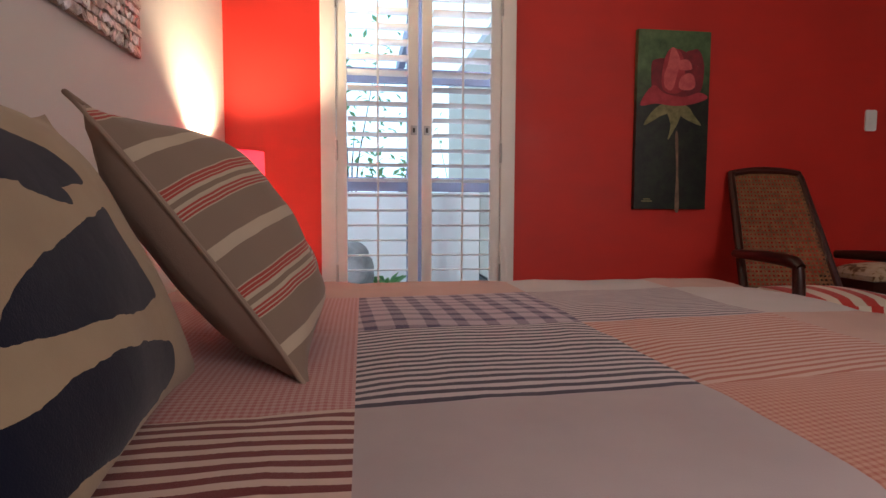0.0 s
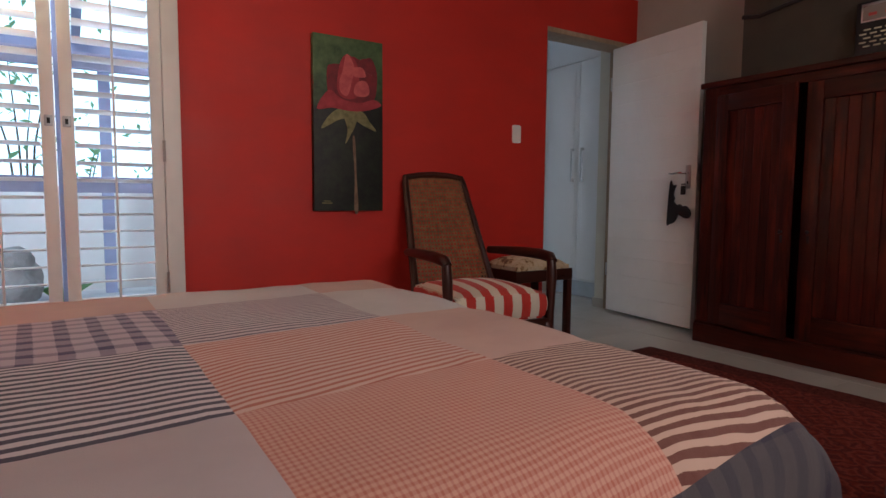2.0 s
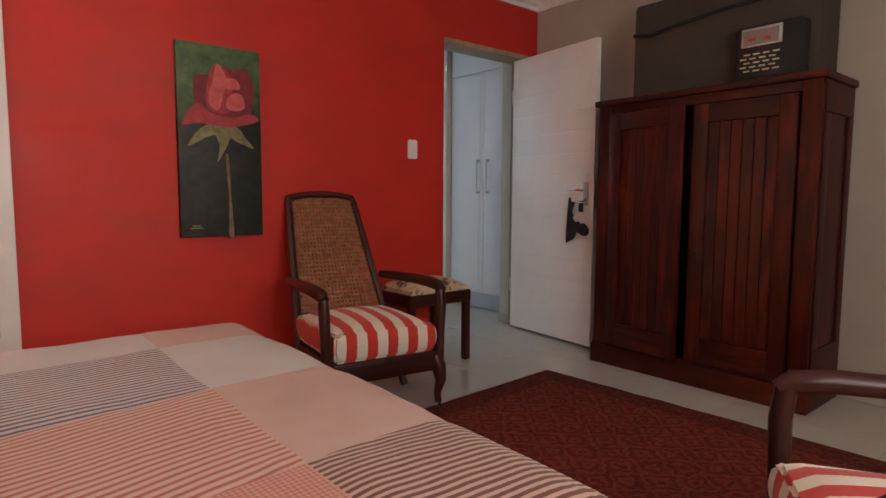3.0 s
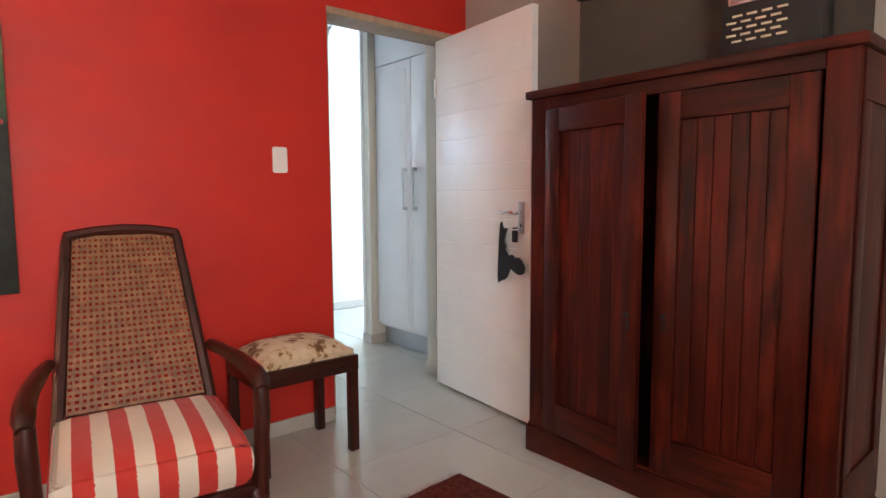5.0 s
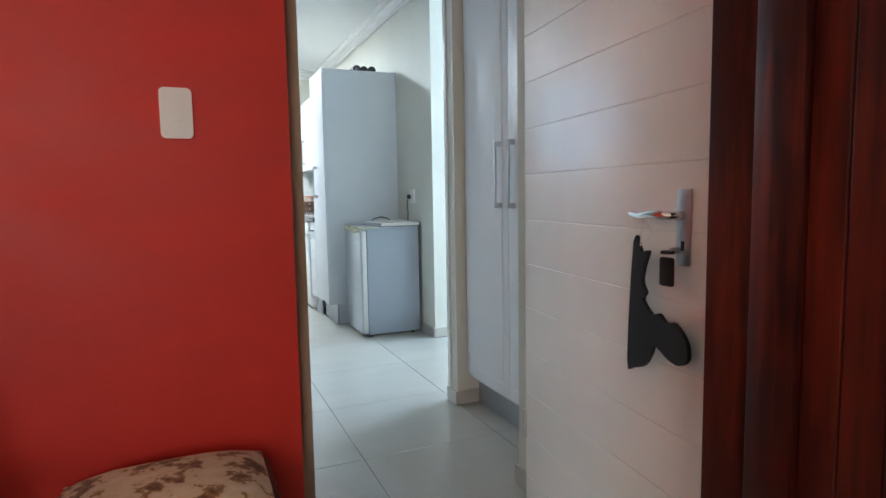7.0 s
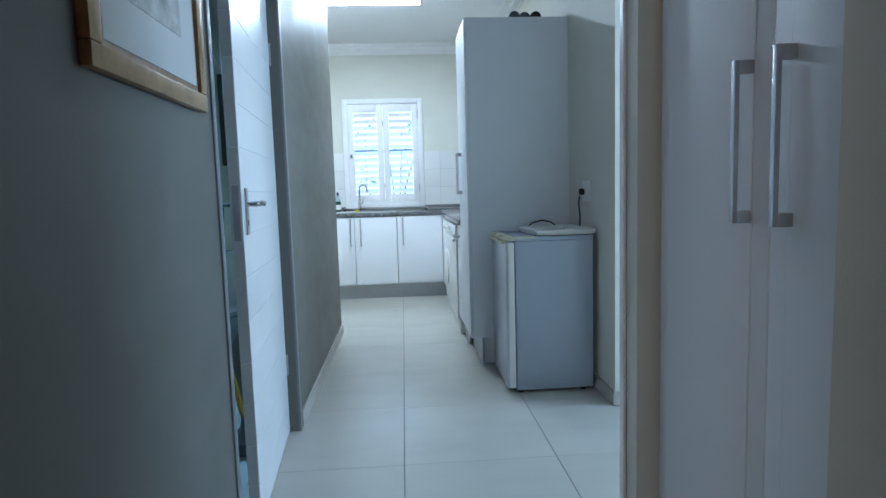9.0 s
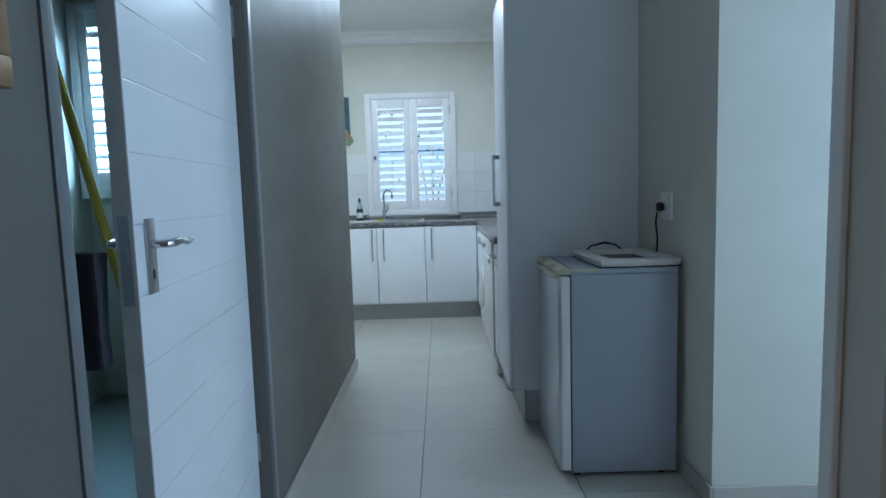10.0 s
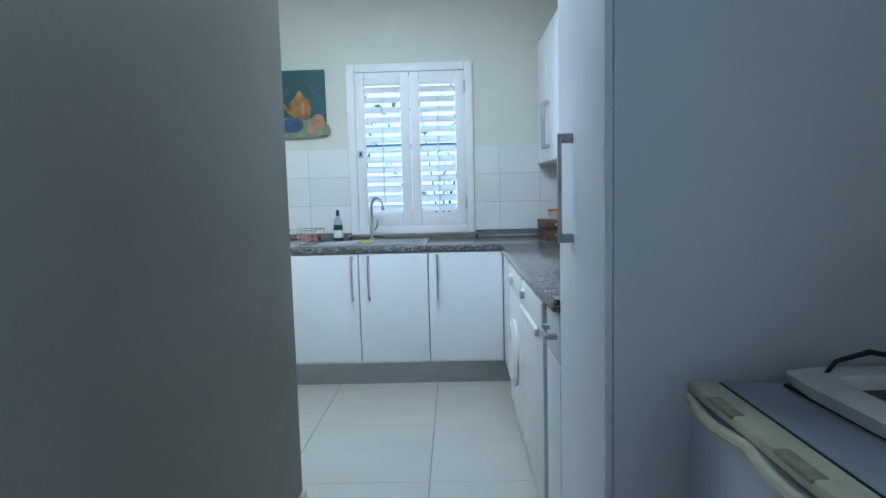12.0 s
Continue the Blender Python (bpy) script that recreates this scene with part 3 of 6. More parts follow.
def pillow_stripe_mat():
    m = Mat("grey linen with red and cream stripes", 0.9, 0, 0.2)
    x, y, z = m.xyz()
    f = m.math("FRACT", m.math("ADD", m.math("DIVIDE", m.math("ADD", z, m.math("MULTIPLY_ADD", m.noise(4, 3), 0.02, -0.01)), 0.187), 10.094))
    c, r, g = (0.50, 0.41, 0.31, 1), (0.38, 0.055, 0.045, 1), (0.235, 0.17, 0.13, 1)
    n = m.node("ShaderNodeValToRGB", Fac=f)
    n.color_ramp.interpolation = "CONSTANT"
    e = n.color_ramp.elements
    stops = ((0, c), (0.055, g), (0.34, c), (0.355, r), (0.375, c), (0.385, r), (0.41, c), (0.42, r), (0.44, c), (0.475, g), (0.52, c), (0.555, r), (0.575, c), (0.585, r), (0.61, c), (0.62, r), (0.645, c), (0.66, g), (0.945, c))
    while len(e) < len(stops):
        e.new(0.99)
    for el, (p, col) in zip(e, stops):
        el.position, el.color = p, col
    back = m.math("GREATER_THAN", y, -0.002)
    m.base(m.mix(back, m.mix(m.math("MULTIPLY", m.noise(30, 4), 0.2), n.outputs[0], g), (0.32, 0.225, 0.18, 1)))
    weave(m, 500)
    return m.m


def blot_mat():
    m = Mat("cream cotton with navy printed shapes", 0.9, 0, 0.2)
    x, y, z = m.xyz()
    wob = m.math("MULTIPLY_ADD", m.noise(9, 4), 0.030, -0.015)
    d = 9.0
    shapes = (((-0.13, 0.15), (-0.03, 0.134), (0.025, 0.117), (0.059, 0.071), (-0.036, 0.066), (-0.14, 0.075)),
              ((-0.09, 0.09), (-0.02, 0.07), (-0.012, 0.042), (-0.11, 0.066)),
              ((-0.20, -0.023), (-0.05, 0.022), (0.085, 0.052), (0.113, -0.083), (0.025, -0.091), (-0.239, -0.065)),
              ((-0.301, -0.116), (-0.104, -0.108), (0.117, -0.150), (0.109, -0.189), (-0.12, -0.200), (-0.257, -0.189), (-0.311, -0.151)))
    for pts in shapes:
        inside = -9.0
        for (ax, az), (bx, bz) in zip(pts, pts[1:] + pts[:1]):
            ln = math.hypot(bx - ax, bz - az)
            nx, nz = -(bz - az) / ln, (bx - ax) / ln
            side = m.math("MULTIPLY_ADD", x, nx, m.math("MULTIPLY_ADD", z, nz, -(ax * nx + az * nz)))
            inside = m.math("SMOOTH_MAX", inside, side, 0.025)
        d = m.math("MINIMUM", d, m.math("ADD", inside, wob))
    on = m.math("LESS_THAN", d, 0.0)
    m.base(m.mix(on, m.ramp(m.noise(9, 4), (0.3, (0.32, 0.24, 0.16, 1)), (0.7, (0.38, 0.29, 0.19, 1))), (0.006, 0.008, 0.022, 1)))
    weave(m, 500)
    return m.m


mat_pillow = pillow_stripe_mat()
mat_blot = blot_mat()


def leaning(x, y, z, lean, turn=0.0):
    """A pillow that stands across x, leaning back towards the bed head."""
    return pose(x, y, z) @ pose(0, 0, 0, 0, 0, 90 + turn) @ pose(0, 0, 0, lean, 0, 0)


pillow = thing("pillow", "grey linen pillow with red and cream stripes on the bed", "pillow")
pillow.matrix_basis = leaning(-0.25, 1.08, 0.748, -36.3, 2.5)
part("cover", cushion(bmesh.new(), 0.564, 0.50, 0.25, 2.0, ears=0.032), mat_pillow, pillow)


def rim_point(k, w, h, ears):
    """A point of a pillow's seam, k from 0 to 4 round its four sides."""
    side, f = int(k) % 4, 2 * (k % 1) - 1
    u, v = ((f, -1), (1, f), (-f, 1), (-1, -f))[side]
    corner = ears * (abs(u) * abs(v)) ** 6
    return (u * (w / 2 * (1 - 0.045 * (1 - v * v) * abs(u) ** 3) + corner), 0.0, v * (h / 2 * (1 - 0.045 * (1 - u * u) * abs(v) ** 3) + corner))


part("piping", sweep(bmesh.new(), [rim_point(k / 16, 0.564, 0.50, 0.032) for k in range(65)], 0.0045, 8), plain("beige linen piping", (0.29, 0.21, 0.16, 1), 0.9), pillow, "beige piped seam")
blot_pillow = thing("pillow", "cream pillow printed with navy blue shapes on the bed", "pillow")
blot_pillow.matrix_basis = leaning(-0.347, 0.56, 0.742, -27, 4.9)
part("cover", cushion(bmesh.new(), 0.60, 0.447, 0.15, 5.0), mat_blot, blot_pillow)



# ---- garden door with shutters ----
def hinge(parent, x, y, z, h=0.10):
    part("hinge", sweep(bmesh.new(), ((x, y, z), (x, y, z + h)), 0.007, 8), mat_steel, parent)


def louvre_mesh(w, depth, thick, tilt):
    """One louvre blade along x: a thin blade with rounded edges, tilted about x."""
    outline = [(depth / 2 * math.cos(a), thick / 2 * math.sin(a)) for a in [k * math.tau / 10 for k in range(10)]]
    bm = bmesh.new()
    m = pose(0, 0, 0, tilt)
    a = [bm.verts.new(m @ Vector((-w / 2, y, z))) for y, z in outline]
    b = [bm.verts.new(m @ Vector((w / 2, y, z))) for y, z in outline]
    for i in range(10):
        bm.faces.new((a[i], a[(i + 1) % 10], b[(i + 1) % 10], b[i]))
    bm.faces.new(a[::-1])
    bm.faces.new(b)
    return to_mesh("louvre", bm, mat_shutter, True)


def shutter_leaf(parent, x0, x1, y, z0, z1, bays, pitch, tilt, stile=0.06, depth=0.064, rod_side=0.0):
    """A shutter leaf with stiles, rails, louvres and a tilt rod; bays: the heights between which the louvres stand."""
    leaf = new("shutter_leaf")
    leaf.parent = parent
    t = 0.016
    for a, b in ((x0, x0 + stile), (x1 - stile, x1)):
        part("stile", boxed(a, b, y - t, y + t, z0, z1, bevel=0.004), mat_shutter, leaf)
    edges = [z0] + [v for bay in bays for v in bay] + [z1]
    for a, b in zip(edges[::2], edges[1::2]):
        part("rail", boxed(x0 + stile + 0.001, x1 - stile - 0.001, y - t, y + t, a, b, bevel=0.004), mat_shutter, leaf)
    blade = louvre_mesh(x1 - x0 - 2 * stile - 0.006, depth, 0.011, tilt)
    xm = (x0 + x1) / 2
    for a, b in bays:
        n = max(1, round((b - a) / pitch))
        for i in range(n):
            shared("louvre", blade, leaf, (xm, y, a + (i + 0.5) * (b - a) / n))
        part("tilt_rod", boxed(xm - 0.005 + rod_side, xm + 0.005 + rod_side, y - depth / 2 - 0.012, y - depth / 2 - 0.003, a + 0.03, b - 0.02, bevel=0.002), mat_shutter, leaf)
    return leaf


def frame_round(parent, x0, x1, y0, y1, z0, z1, w, name="frame", material=None, sill=True):
    material = material or mat_shutter
    part(name, boxed(x0, x0 + w, y0, y1, z0, z1, bevel=0.004), material, parent)
    part(name, boxed(x1 - w, x1, y0, y1, z0, z1, bevel=0.004), material, parent)
    part(name, boxed(x0 + w + 0.001, x1 - w - 0.001, y0, y1, z1 - w, z1, bevel=0.004), material, parent)
    if sill:
        part(name, boxed(x0 + w + 0.001, x1 - w - 0.001, y0, y1, z0, z0 + w, bevel=0.004), material, parent)


def latch(parent, x, y, z):
    part("latch", boxed(x - 0.016, x + 0.016, y - 0.006, y, z - 0.024, z + 0.024, bevel=0.003), mat_kick, parent, "small dark steel flush latch")
    part("latch_slot", boxed(x - 0.006, x + 0.006, y - 0.008, y - 0.006, z - 0.012, z + 0.012), mat_black, parent)


garden = thing("door_garden", "white louvred double shutters in front of a glazed garden door", "shutter door")
garden["kind"] = "structure"
frame_round(garden, GARD[0] - 0.005, GARD[1] + 0.005, YR - 0.02, YR + 0.05, 0.0, GARD[2], 0.075, sill=False)
BAYS = ((0.14, 2.0),)
for a, b in ((GARD[0] + 0.072, 0.297), (0.317, GARD[1] - 0.072)):
    shutter_leaf(garden, a, b, YR + 0.012, 0.03, GARD[2] - 0.08, BAYS, 0.0786, -6, stile=0.052, depth=0.095)
latch(garden, 0.274, YR - 0.005, 1.21)
latch(garden, 0.341, YR - 0.005, 1.21)
for z in (0.42, 1.05, 1.80):
    hinge(garden, GARD[0] + 0.072, YR - 0.022, z)
    hinge(garden, GARD[1] - 0.072, YR - 0.022, z)
# glazed doors behind the shutters
for a, b in ((GARD[0] + 0.02, 0.292), (0.298, GARD[1] - 0.02)):
    sash = new("glazed_leaf")
    sash.parent = garden
    frame_round(sash, a, b, YR + 0.11, YR + 0.15, 0.02, GARD[2] - 0.02, 0.045, "sash", mat_beam)
    for z in (0.90, 1.47):
        part("rail", boxed(a + 0.046, b - 0.046, YR + 0.112, YR + 0.148, z, z + 0.075, bevel=0.003), mat_beam, sash)
    pane = part("pane", boxed(a + 0.035, b - 0.035, YR + 0.128, YR + 0.132, 0.08, GARD[2] - 0.08), mat_cast_glass, sash, smooth=False)
    pane.visible_shadow = False

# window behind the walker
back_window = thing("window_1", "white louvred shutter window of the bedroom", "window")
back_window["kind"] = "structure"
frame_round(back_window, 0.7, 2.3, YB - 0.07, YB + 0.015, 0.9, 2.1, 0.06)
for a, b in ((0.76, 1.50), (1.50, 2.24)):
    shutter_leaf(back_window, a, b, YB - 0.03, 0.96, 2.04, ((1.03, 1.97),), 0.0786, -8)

# ---- lined bedroom doorway and its door ----
lining = thing("door_frame", "pale varnished timber lining of the bedroom doorway", "door frame")
lining["kind"] = "structure"
part("jamb", boxed(DOOR[0] - 0.001, DOOR[0] + 0.042, YR + 0.062, YP + 0.012, 0, DOOR[2] - 0.034, bevel=0.003), mat_frame_wood, lining)
part("jamb", boxed(DOOR[1] - 0.028, DOOR[1] + 0.001, YR - 0.014, YP + 0.012, 0, DOOR[2] - 0.034, bevel=0.003), mat_frame_wood, lining)
part("head", boxed(DOOR[0] - 0.001, DOOR[1] + 0.001, YR + 0.004, YP + 0.012, DOOR[2] - 0.033, DOOR[2] + 0.001, bevel=0.003), mat_frame_wood, lining)
part("strike_plate", boxed(DOOR[0] + 0.042, DOOR[0] + 0.044, YP - 0.05, YP - 0.025, 0.93, 1.10), mat_steel, lining, "brushed steel strike plate")


def plank_door(name, label, width, height, m, planks=14, lever_side=-1, up=0.0):
    """A plank door: hinge edge at the origin, the leaf along -y, its faces at x = +-0.02."""
    door = thing(name, label, "door")
    door.matrix_basis = m
    h = height / planks
    for i in range(planks):
        part("plank", boxed(-0.019, 0.019, -width, 0, 0.008 + i * h, 0.008 + (i + 1) * h - 0.0006, bevel=0.003), mat_white_gloss, door, smooth=False)
    part("core", boxed(-0.0165, 0.0165, -width + 0.002, -0.002, 0.012, height - 0.002), mat_white_gloss, door, smooth=False)
    y = -width + 0.065
    for s in (-1, 1):
        plate = part("handle_plate", boxed(*sorted((s * 0.020, s * 0.0245)), y - 0.021, y + 0.021, 0.955 + up, 1.112 + up, bevel=0.0015), mat_steel, door, "brushed steel lever handle plate")
        bm = bmesh.new()
        sweep(bm, [(a, b, c + up) for a, b, c in ((s * 0.0245, y, 1.058), (s * 0.058, y, 1.058), (s * 0.064, y + 0.012, 1.059), (s * 0.064, y + 0.05, 1.061), (s * 0.062, y + 0.09, 1.055), (s * 0.060, y + 0.118, 1.057), (s * 0.060, y + 0.128, 1.060))], (0.009, 0.009, 0.0095, 0.009, 0.008, 0.007, 0.006), 10)
        part("lever", bm, mat_chrome, plate, "chrome lever")
        part("keyhole", boxed(*sorted((s * 0.0245, s * 0.0252)), y - 0.005, y + 0.005, 0.985 + up, 1.005 + up), mat_black, plate)
    part("lock_edge", boxed(-0.011, 0.011, -width - 0.0015, -width + 0.001, 0.94 + up, 1.12 + up), mat_steel, door, "steel lock plate on the door edge")
    part("lock_bolt", boxed(-0.006, 0.006, -width - 0.008, -width - 0.0016, 1.03 + up, 1.055 + up), mat_steel, door)
    for z in (0.28, 1.72):
        part("hinge", sweep(bmesh.new(), ((lever_side * 0.022, 0.004, z), (lever_side * 0.022, 0.004, z + 0.10)), 0.0065, 8), mat_steel, door)
    return door


plank_door("bedroom_door", "open white painted plank door with steel lever handle", 0.825, 2.03, pose(3.947, 2.965, 0.012, 0, 0, -6.2))

# black wooden door hanger on a string, and keys in the lock
HY = 2.305
hanger = thing("door_hanger", "black cut-out wooden hanger on the door handle", "door hanger", (3.812, HY, 0), -6.2)
outline = ((0.035, 1.01), (0.008, 0.985), (-0.02, 0.99), (-0.005, 0.95), (0.002, 0.91), (-0.012, 0.885), (-0.002, 0.865), (-0.035, 0.835), (-0.06, 0.842), (-0.085, 0.825), (-0.11, 0.83), (-0.135, 0.815), (-0.155, 0.79), (-0.158, 0.755), (-0.135, 0.735), (-0.10, 0.738), (-0.065, 0.755), (-0.045, 0.76), (-0.035, 0.735), (-0.01, 0.70), (0.03, 0.685), (0.055, 0.70))
part("board", prism(bmesh.new(), smooth_outline([(a * 0.92, 1.01 + (b - 1.01) * 0.88) for a, b in outline], 3), -0.005, 0.005, pose(0.012, 0, 0, 0, 0, 90)), mat_black, hanger, smooth=False)
part("string", sweep(bmesh.new(), ((0.012, 0.015, 1.0), (0.004, 0.0, 1.03), (-0.004, -0.02, 1.062), (0.010, -0.03, 1.03), (0.012, 0.015, 1.0)), 0.0012, 6), mat_pale_plastic, hanger)
keys = thing("key_bunch", "dark key bunch hanging from the door lock", "keys", (3.838, 2.222, 0))
part("key", boxed(-0.02, 0.012, -0.004, 0.004, 0.992, 1.004, bevel=0.001), mat_steel, keys)
part("key_bow", lathe(bmesh.new(), ((0.004, -0.003), (0.014, -0.003), (0.014, 0.003), (0.004, 0.003)), (-0.028, 0, 0.995), 14), mat_black, keys)
part("fob", boxed(-0.034, -0.024, -0.018, 0.018, 0.925, 0.985, bevel=0.006), mat_black, keys, "black leather fob")


# ---- light switch ----
def rounded_plate(w, h, d, r=0.012):
    bm = bmesh.new()
    out = []
    for cx, cz, a0 in ((w / 2 - r, h / 2 - r, 0), (-w / 2 + r, h / 2 - r, 90), (-w / 2 + r, -h / 2 + r, 180), (w / 2 - r, -h / 2 + r, 270)):
        for k in range(5):
            a = radians(a0 + k * 22.5)
            out.append((cx + r * math.cos(a), cz + r * math.sin(a)))
    prism(bm, out, -d, 0)
    return bm


switch = thing("light_switch", "white plastic light switch on the red wall", "light switch", (2.901, YR - 0.001, 1.326))
part("plate", rounded_plate(0.072, 0.12, 0.008), mat_switch, switch)
part("rocker", rounded_plate(0.022, 0.034, 0.012, 0.003), mat_switch, switch)

# ---- rose painting on canvas ----
rose = thing("painting", "tall canvas painting of a red rose on dark ground", "painting", (1.672, YR - 0.002, 0.813))


def painted(name, *stops, scale=5.0, stretch=(1, 1, 1), rough=0.55):
    m = Mat(name, rough)
    m.base(m.ramp(m.noise(scale, 5, 0.65, stretch), *stops))
    m.bump(m.noise(70, 4, 0.6, (1, 1, 0.4)), 0.4, 0.001)
    return m.m


def canvas_ground():
    m = Mat("dark green painted canvas", 0.55)
    z = m.math("ADD", m.xyz()[2], m.math("MULTIPLY_ADD", m.noise(7, 5), 0.42, -0.21))
    dab = m.noise(16, 5, 0.65)
    low = m.ramp(dab, (0.4, (0.006, 0.007, 0.007, 1)), (0.75, (0.02, 0.03, 0.014, 1)))
    high = m.ramp(dab, (0.3, (0.03, 0.07, 0.025, 1)), (0.7, (0.10, 0.17, 0.07, 1)))
    m.base(m.mix(m.ramp(z, (0.58, (0, 0, 0, 1)), (0.74, (1, 1, 1, 1))), low, high))
    m.bump(m.noise(70, 4), 0.4, 0.001)
    return m.m


part("canvas", boxed(-0.2075, 0.2075, -0.034, 0, 0, 0.954, bevel=0.003), canvas_ground(), rose)
paint_dark = painted("crimson oil paint", (0.3, (0.10, 0.006, 0.012, 1)), (0.7, (0.26, 0.014, 0.022, 1)), scale=14)
paint_mid = painted("rose red oil paint", (0.3, (0.26, 0.014, 0.022, 1)), (0.7, (0.46, 0.04, 0.055, 1)), scale=16)
paint_light = painted("pink oil paint", (0.3, (0.42, 0.05, 0.06, 1)), (0.7, (0.66, 0.14, 0.13, 1)), scale=18)
paint_leaf = painted("olive oil paint", (0.3, (0.10, 0.095, 0.03, 1)), (0.7, (0.30, 0.27, 0.12, 1)), scale=16)
paint_stem = painted("brown stem oil paint", (0.3, (0.10, 0.05, 0.03, 1)), (0.7, (0.24, 0.15, 0.09, 1)), scale=20)
DABS = (
    ("stem", paint_stem, 1, ((0.018, 0.40), (0.034, 0.40), (0.042, 0.2), (0.052, 0.003), (0.028, 0.003), (0.030, 0.2))),
    ("sepal", paint_leaf, 2, ((-0.03, 0.565), (-0.08, 0.555), (-0.13, 0.51), (-0.165, 0.45), (-0.12, 0.47), (-0.07, 0.50), (-0.02, 0.52))),
    ("sepal", paint_leaf, 2, ((0.04, 0.565), (0.09, 0.55), (0.12, 0.51), (0.165, 0.455), (0.10, 0.475), (0.05, 0.50), (0.02, 0.53))),
    ("sepal", paint_leaf, 3, ((-0.05, 0.58), (0.06, 0.58), (0.035, 0.48), (0.01, 0.43), (-0.025, 0.375), (-0.012, 0.46))),
    ("petal", paint_dark, 3, ((-0.13, 0.77), (-0.10, 0.80), (-0.03, 0.81), (0.02, 0.855), (0.07, 0.84), (0.13, 0.86), (0.165, 0.80), (0.17, 0.72), (0.15, 0.63), (0.06, 0.575), (-0.05, 0.575), (-0.12, 0.63))),
    ("petal", paint_mid, 4, ((-0.12, 0.66), (-0.19, 0.555), (-0.10, 0.565), (0.0, 0.555), (0.10, 0.565), (0.195, 0.60), (0.15, 0.63), (0.06, 0.605), (-0.05, 0.62))),
    ("petal", paint_mid, 4, ((-0.06, 0.79), (-0.02, 0.86), (0.04, 0.83), (0.06, 0.74), (0.05, 0.64), (-0.02, 0.62), (-0.07, 0.66))),
    ("petal", paint_light, 5, ((-0.04, 0.77), (-0.015, 0.865), (0.03, 0.80), (0.015, 0.72), (-0.01, 0.64), (-0.05, 0.65), (-0.06, 0.71))),
    ("petal", paint_light, 6, ((0.035, 0.70), (0.075, 0.73), (0.11, 0.715), (0.12, 0.66), (0.08, 0.64), (0.03, 0.65))),
    ("petal", paint_dark, 6, ((0.07, 0.845), (0.13, 0.845), (0.145, 0.77), (0.10, 0.78), (0.06, 0.80))),
    ("petal", paint_light, 7, ((0.02, 0.79), (0.075, 0.80), (0.10, 0.755), (0.06, 0.745), (0.025, 0.75))),
)


for name, paint, layer, pts in DABS:
    part(name, prism(bmesh.new(), smooth_outline(pts), -0.034 - 0.0009 * layer, -0.0335), paint, rose, smooth=False)
part("signature", boxed(-0.165, -0.105, -0.0352, -0.0338, 0.040, 0.047), paint_leaf, rose)
part("signature", boxed(-0.155, -0.115, -0.0352, -0.0338, 0.052, 0.057), paint_leaf, rose)


